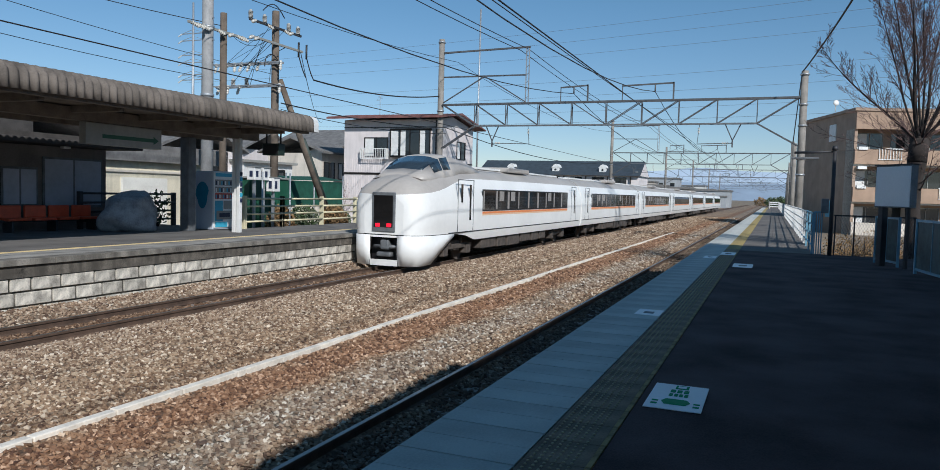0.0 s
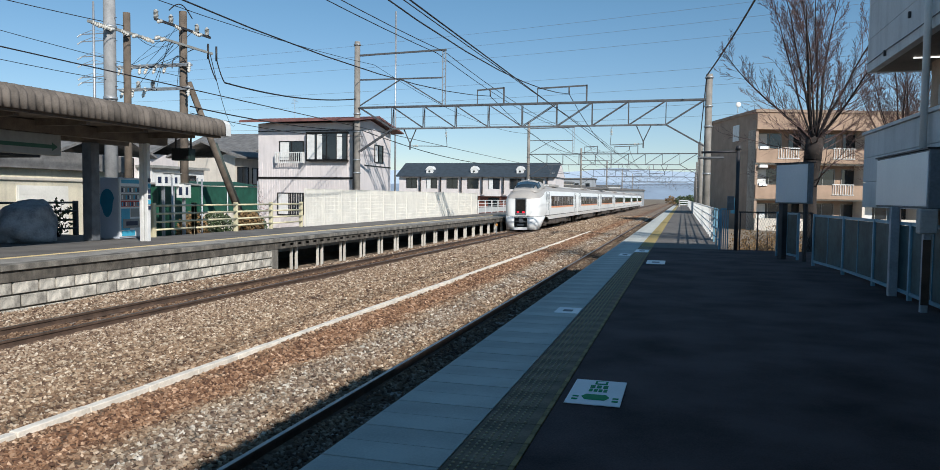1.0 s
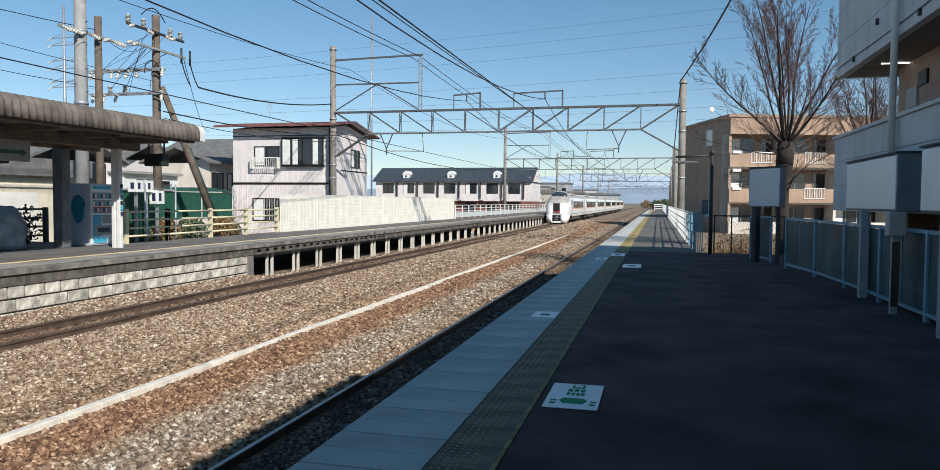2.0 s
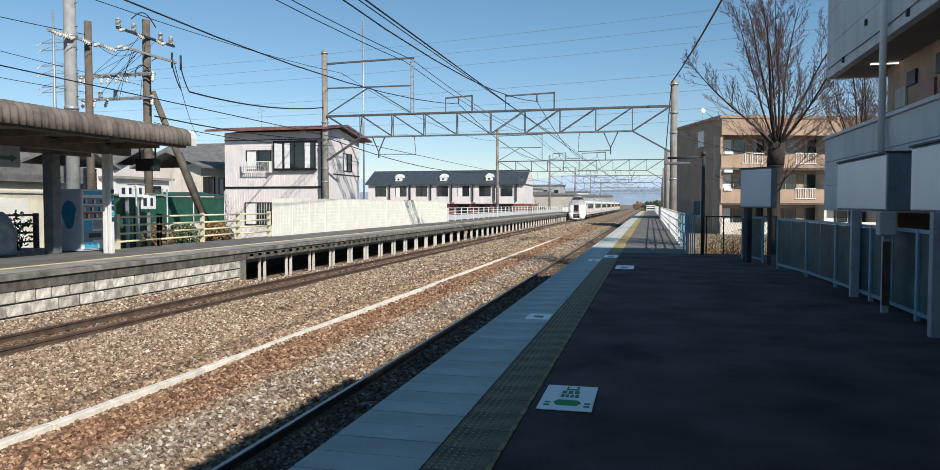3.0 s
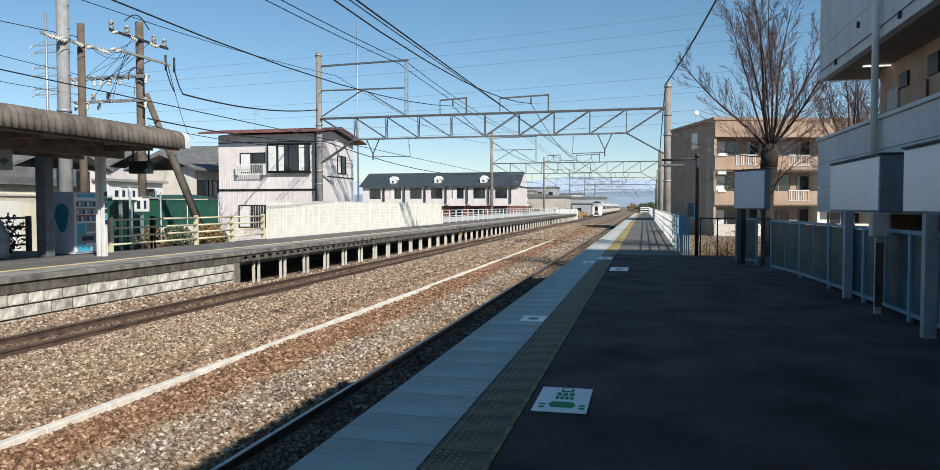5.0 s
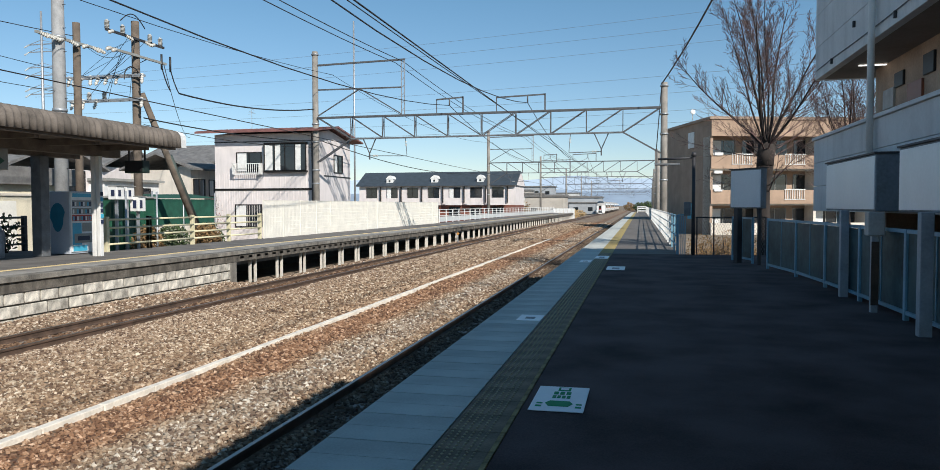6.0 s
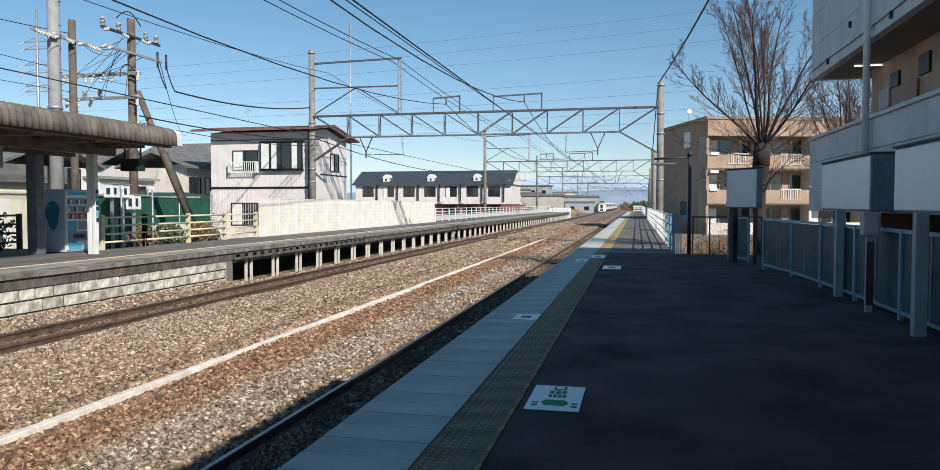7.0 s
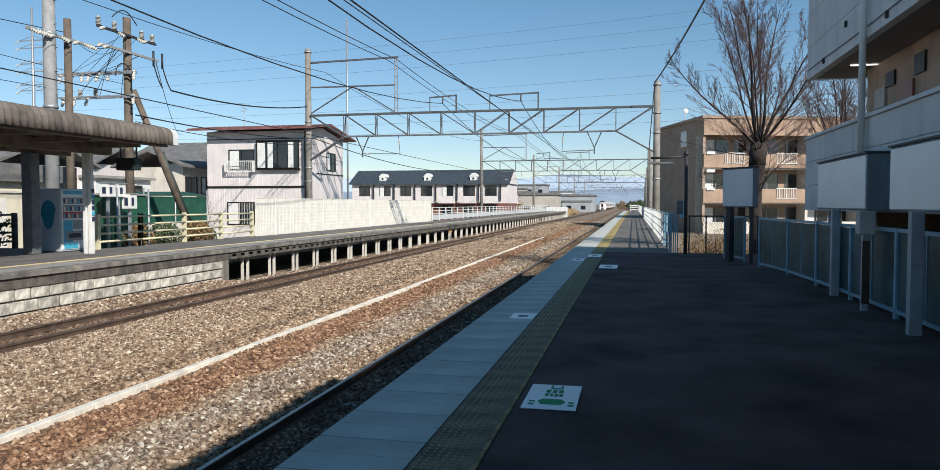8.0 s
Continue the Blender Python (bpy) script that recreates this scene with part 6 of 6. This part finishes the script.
        if i:
            for loop in ([Vector((0.2, -1.2 + 1.6 * k / 10, 9.5 + 0.45 * math.sin(math.pi * k / 10))) for k in range(11)],
                         [Vector((0.2, -0.5 + 0.54 * math.cos(a), 7.1 + 0.55 * math.sin(a))) for a in np.linspace(0, 3.3, 10)]):
                bm = bmesh.new()
                wire(bm, loop, 0.025, 5)
                part("cable_loop", bm, CABLE, t, "black cable loop")
            for yy in (1.55, 2.2):
                bm = bmesh.new()
                tube(bm, (0.2, yy, 8.6), (0.2, yy, 7.9), 0.05, seg=7)
                wire(bm, sag((0.2, yy, 8.0), (0.3, yy + 0.5, 6.95), 0.12, 5), 0.03, 5)
                part("cable_head", bm, CABLE, t, "black cable end")
    # far transmission mast with paired arms
    mast = thing("transmission_mast", "slim distant steel mast with short insulated arms", "mast", (-94.7, 101.9, -1.4))
    bm = bmesh.new()
    tube(bm, (0, 0, 0), (0, 0, 34.5), 0.32, 0.16, 8)
    part("shaft", bm, GALV, mast)
    for z in (29.2, 28.0, 25.5, 24.2, 22.1, 21.2):
        bm = bmesh.new()
        bar(bm, (-2.6, 0, z), (2.6, 0, z), 0.14)
        bar(bm, (-2.6, 0, z), (0, 0, z + 0.7), 0.07)
        bar(bm, (2.6, 0, z), (0, 0, z + 0.7), 0.07)
        part("arm", bm, GALV, mast, "short steel arm")
        for x in (-2.5, 2.5):
            bm = bmesh.new()
            insulator_string(bm, (x, 0, z), (x * 1.25, -0.3, z - 0.5), 0.16, 4)
            part("insulator", bm, PORCELAIN, mast, "white insulator string")
    s = thing("stay_pole", "leaning dark stay pole behind the fence", "pole", (0, 0, 0))
    bm = bmesh.new()
    tube(bm, (-21.95, 29.3, 6.6), (-21.6, 34.0, -1.4), 0.14, 0.17, 12)
    part("shaft", bm, POLEDARK, s)
    bm = bmesh.new()
    tube(bm, (-21.83, 31.0, 3.9), (-21.68, 33.0, 0.5), 0.175, seg=12)
    part("sleeve", bm, GREENDK, s, "dark green protective sleeve")
    for x, y, top, r, m in ((1.45, 67.0, 6.3, 0.17, POLECON), (1.75, 82.0, 6.2, 0.14, POLEDARK), (-32.1, 80.0, 22.6, 0.09, GALV), (2.6, 130.0, 7.0, 0.15, POLECON)):
        q = thing("trackside_pole", "plain grey trackside pole beside the platform fence", "pole", (x, y, 0), group="trackside poles")
        bm = bmesh.new()
        tube(bm, (0, 0, -1.4), (0, 0, top), r * 1.15, r, 12)
        part("shaft", bm, m, q)


GREENDK = mat("dark green sleeve", (0.05, 0.065, 0.055), 0.6, vary=0.3, scale=3, fine=20, stain=0.3)


def line_wires():
    spans = [-8.5] + list(GANTRIES)
    lines = (
        ("feeder wire strung along the tall poles", [(-20.2, 10.3)], 1.2, 0.016),
        ("paired feeder wire on the gantry frame", [(-15.75, 10.9)], 0.68, 0.024),
        ("paired feeder wire on the gantry frame", [(-15.2, 10.95)], 0.68, 0.024),
        ("heavy wire slung from the raised hangers", [(-7.0, 8.0)], 1.75, 0.022),
        ("second heavy wire slung from the raised hangers", [(-12.1, 8.0)], 1.7, 0.022),
    )
    for label, ((x, z),), drop, r in lines:
        bm = bmesh.new()
        run = []
        for a, b in zip(spans, spans[1:]):
            run += sag((x, a, z), (x, b, z), drop, 12 if a < 60 else 4)[:-1]
        wire(bm, run, r, 5)
        w = part("overhead_wire", bm, CABLE)
        tagged(w, label, "overhead wire", "overhead wires")
    for tx in (NEAR_TRACK, FAR_TRACK):
        t = thing("catenary", "contact wire hung by droppers from a sagging carrier wire", "overhead wire", (tx, 0, 0), group="overhead wires")
        near = tx == NEAR_TRACK
        mx, mz = (-1.95, 5.6) if near else (-0.38, 8.0)
        bm = bmesh.new()
        run = []
        for a, b in zip(spans, spans[1:]):
            run += sag((mx, a, mz), (mx, b, mz), 0.15 if near else 1.7, 10 if a < 60 else 4)[:-1]
        wire(bm, run, 0.013, 5)
        if near:
            part("carrier_wire", bm, COPPER, t)
        bm = bmesh.new()
        wire(bm, [(0.15 * (-1) ** k, a, 4.08) for k, a in enumerate(spans)], 0.013, 5)
        part("contact_wire", bm, COPPER, t)
    for label, a, b, drop, r in (
        ("thick black cable from the platform pole", (1.25, 46.5, 8.95), (2.6, 30.0, 9.35), 0.12, 0.04),
        ("black cable between the wooden pole and the gantry", (-21.7, 31.7, 6.95), (-21.5, 46.4, 8.05), 0.35, 0.04),
        ("black cable low along the gantry poles", (-21.8, 29.2, 5.5), (-21.0, 46.5, 5.9), 0.25, 0.03),
        ("black cable running on beyond the gantry", (-21.0, 46.5, 5.9), (-20.9, 101.0, 6.2), 1.0, 0.03),
        ("thin cable low along the gantry poles", (-21.8, 29.2, 5.2), (-21.0, 46.5, 5.5), 0.3, 0.018),
        ("thin cable passing behind the canopy", (-22.2, 2.0, 6.9), (-22.0, 25.4, 6.0), 0.4, 0.012),
        ("thin cable passing behind the canopy", (-24.0, 2.0, 8.6), (-22.0, 29.0, 6.8), 0.4, 0.012),
        ("thin cable passing behind the canopy", (-30.0, 2.0, 10.6), (-22.0, 25.4, 8.3), 0.6, 0.016),
        ("thin cable from the wooden pole", (-22, 31.0, 8.2), (-60, 90.0, 11.0), 1.2, 0.02),
        ("cable down the platform gantry pole", (1.2, 46.4, 8.9), (0.9, 46.6, 4.8), -0.05, 0.03),
    ):
        bm = bmesh.new()
        pts = sag(a, b, drop, 14)
        wire(bm, pts, r, 5)
        if b[0] > 2:
            bm.free()
            bm = bmesh.new()
            wire(bm, pts + [Vector((3.9, 14.0, 10.3)), Vector((6.0, -10.0, 11.5))], r, 6)
        tagged(part("cable", bm, CABLE), label, "cable", "overhead wires")
    for k, (za, zb, y) in enumerate(((38, 45, 160), (35.5, 42, 160), (33, 38.5, 160), (28.5, 33, 165), (25.5, 29, 165), (23, 25.5, 170), (20.5, 23, 170))):
        bm = bmesh.new()
        wire(bm, sag((-170, y + 20, za), (130, y - 25, zb), 3.0, 16), 0.028, 4)
        tagged(part("power_line", bm, POWERW), "distant high power line crossing the sky", "power line", "overhead wires")


INSGREY = mat("grey ribbed porcelain", (0.42, 0.42, 0.40), 0.4, vary=0.15, scale=15, fine=50, bump=0.0)
STEELPOLE = mat("dull galvanised pole", (0.31, 0.31, 0.31), 0.85, 0.0, vary=0.2, scale=3, fine=30, bump=0.05, stain=0.35)
POWERW = mat("aluminium line", (0.2, 0.22, 0.25), 0.5, 0.3, vary=0.1)
utility_poles()
line_wires()

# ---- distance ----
# air haze over the distance is mixed into both ridge colours
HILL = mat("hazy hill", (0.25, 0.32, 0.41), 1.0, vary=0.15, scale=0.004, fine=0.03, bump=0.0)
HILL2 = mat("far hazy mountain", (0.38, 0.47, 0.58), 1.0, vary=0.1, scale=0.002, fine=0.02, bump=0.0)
FARWALLS = [mat("far wall pale", (0.62, 0.62, 0.60), 0.85, vary=0.12, scale=0.4, fine=4, bump=0.0, stain=0.15), mat("far wall tan", (0.46, 0.42, 0.37), 0.85, vary=0.12, scale=0.4, fine=4, bump=0.0),
            mat("far wall grey", (0.34, 0.36, 0.38), 0.85, vary=0.12, scale=0.4, fine=4, bump=0.0)]


def ridge(dist, base, amp, m, seed, label):
    bm = bmesh.new()
    lo, hi = [], []
    for k in range(161):
        a = radians(-95 + k * 190 / 160)
        h = base + amp * (noise.noise((k * 0.09, seed, 0)) + 0.5 * noise.noise((k * 0.27, seed, 2)) + 0.2 * noise.noise((k * 0.9, seed, 5)))
        lo.append(bm.verts.new((math.sin(a) * dist, math.cos(a) * dist, -20)))
        hi.append(bm.verts.new((math.sin(a) * (dist + 200), math.cos(a) * (dist + 200), max(5, h))))
    for k in range(160):
        bm.faces.new((lo[k], lo[k + 1], hi[k + 1], hi[k])).smooth = True
    tagged(part("backdrop", bm, m), label, "mountains", kind="structure")


def far_building(x, y, w, d, h, m, label):
    t = thing("distant_building", label, "building", (x, y, -1.4), group="distant buildings")
    part("wall", B((-w / 2, w / 2, -d / 2, d / 2, 0, h)), m, t)
    part("roof", B((-w / 2 - 0.3, w / 2 + 0.3, -d / 2 - 0.3, d / 2 + 0.3, h, h + 0.5)), GREYTILE, t)
    for s in range(max(1, int(h / 3.2))):
        n = max(2, int(w / 4))
        for k in range(n):
            u = -w / 2 + (k + 0.5) * w / n
            part("window", B((u - 0.8, u + 0.8, -d / 2 - 0.06, -d / 2, 1.0 + s * 3.1, 2.3 + s * 3.1)), GLASS, t)


REEDS = mat("golden dry reed", (0.42, 0.29, 0.14), 0.9, vary=0.3, scale=2, fine=10, bump=0.0, island=0.3)


def far_town():
    rng = random.Random(21)
    far_building(-22.6, 182, 9.2, 12, 5.0, FARWALLS[1], "grey-tan low commercial building by the line")
    for k in range(34):
        y = rng.uniform(230, 620)
        side = -1 if k % 3 else 1
        x = side * (rng.uniform(20, 40) + (y - 200) * rng.uniform(0.02, 0.5))
        if side > 0 and y < 250:
            continue
        far_building(x, y, rng.uniform(8, 22), rng.uniform(8, 14), rng.choice((4.5, 6.0, 6.5, 7.5, 10)), rng.choice(FARWALLS), "distant low town building in haze")
    for k in range(46):
        y = rng.uniform(215, 560)
        x = -y * rng.uniform(0.055, 0.19) - 4
        far_building(x, y, rng.uniform(6, 15), rng.uniform(7, 12), rng.choice((3.6, 4.5, 5.5, 6.5, 8.0)), rng.choice(FARWALLS), "distant pale town building beside the line")
    for k in range(9):
        shrub((rng.uniform(-19, -14.5), rng.uniform(152, 190), -1.4), (1.6, 1.6, rng.uniform(1.2, 2.4)), REEDS, "golden dry reeds past the platform end", 160 + k, 0.22, 260, 4)
    for k in range(16):
        y = rng.uniform(140, 260)
        x = -rng.uniform(26, 34) if k % 2 else rng.uniform(6, 14)
        shrub((x, y, -1.4), (2.2, 2.2, rng.uniform(2.5, 4.5)), DRYLEAF if k % 3 else EVERGREEN, "dry winter shrub beside the line", 60 + k, 0.3, 260, 4)
    for k in range(10):
        y = rng.uniform(300, 420)
        shrub((rng.uniform(-6, 14), y, -1.4), (3, 3, rng.uniform(3, 5)), EVERGREEN if k % 2 else DRYLEAF, "distant trees at the end of the line", 90 + k, 0.45, 260, 4)


def lineside():
    f = thing("line_fence", "pale barrier at the end of the opposite platform", "fence", (-15.3, 150.5, 0))
    for k in range(6):
        part("board", B((-2.2 + k * 0.75, -1.5 + k * 0.75, 0, 0.1, -1.2, 0.9)), WHITEPAINT, f)
    for x, y, h in ((-12.55, 50.5, 0.7),):
        m = thing("track_marker", "small orange diamond marker on a thin post", "marker", (x, y, -1.15))
        part("post", B((-0.025, 0.025, -0.025, 0.025, 0, h)), GALV, m)
        bm = bmesh.new()
        prism(bm, [(-0.12, h), (0, h - 0.12), (0.12, h), (0, h + 0.12)], "y", -0.03, -0.015)
        part("plate", bm, ORANGEP, m, "orange diamond plate")
    p = thing("end_barrier", "white barrier board at the far platform end", "barrier", (0.2, 150, 0))
    for z in (0.3, 0.75, 1.1):
        part("board", B((-0.9, 0.9, -0.03, 0.03, z, z + 0.2)), WHITEPAINT, p)
    for x in (-0.8, 0.8):
        part("post", B((x - 0.05, x + 0.05, -0.03, 0.03, 0, 1.35)), WHITEPAINT, p)


ORANGEP = mat("orange plate", (0.5, 0.24, 0.07), 0.5, vary=0.1)
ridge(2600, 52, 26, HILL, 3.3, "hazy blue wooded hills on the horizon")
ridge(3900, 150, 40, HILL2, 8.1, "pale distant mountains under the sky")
far_town()
lineside()
for k in range(14):
    rr = random.Random(k)
    shrub((rr.uniform(1.9, 5.0), rr.uniform(25.5, 33), -1.4), (0.5, 0.5, rr.uniform(1.2, 2.1)), DRYLEAF, "dry reddish brush beyond the platform end", 120 + k, 0.05, 420, 8)
block_wall()
loose_stones()


def motions():
    walk(TRAIN, [(k * 0.5, pose(FAR_TRACK, 21.2 + 33.4 * k * 0.5, RAIL_TOP)) for k in range(17)])


motions()
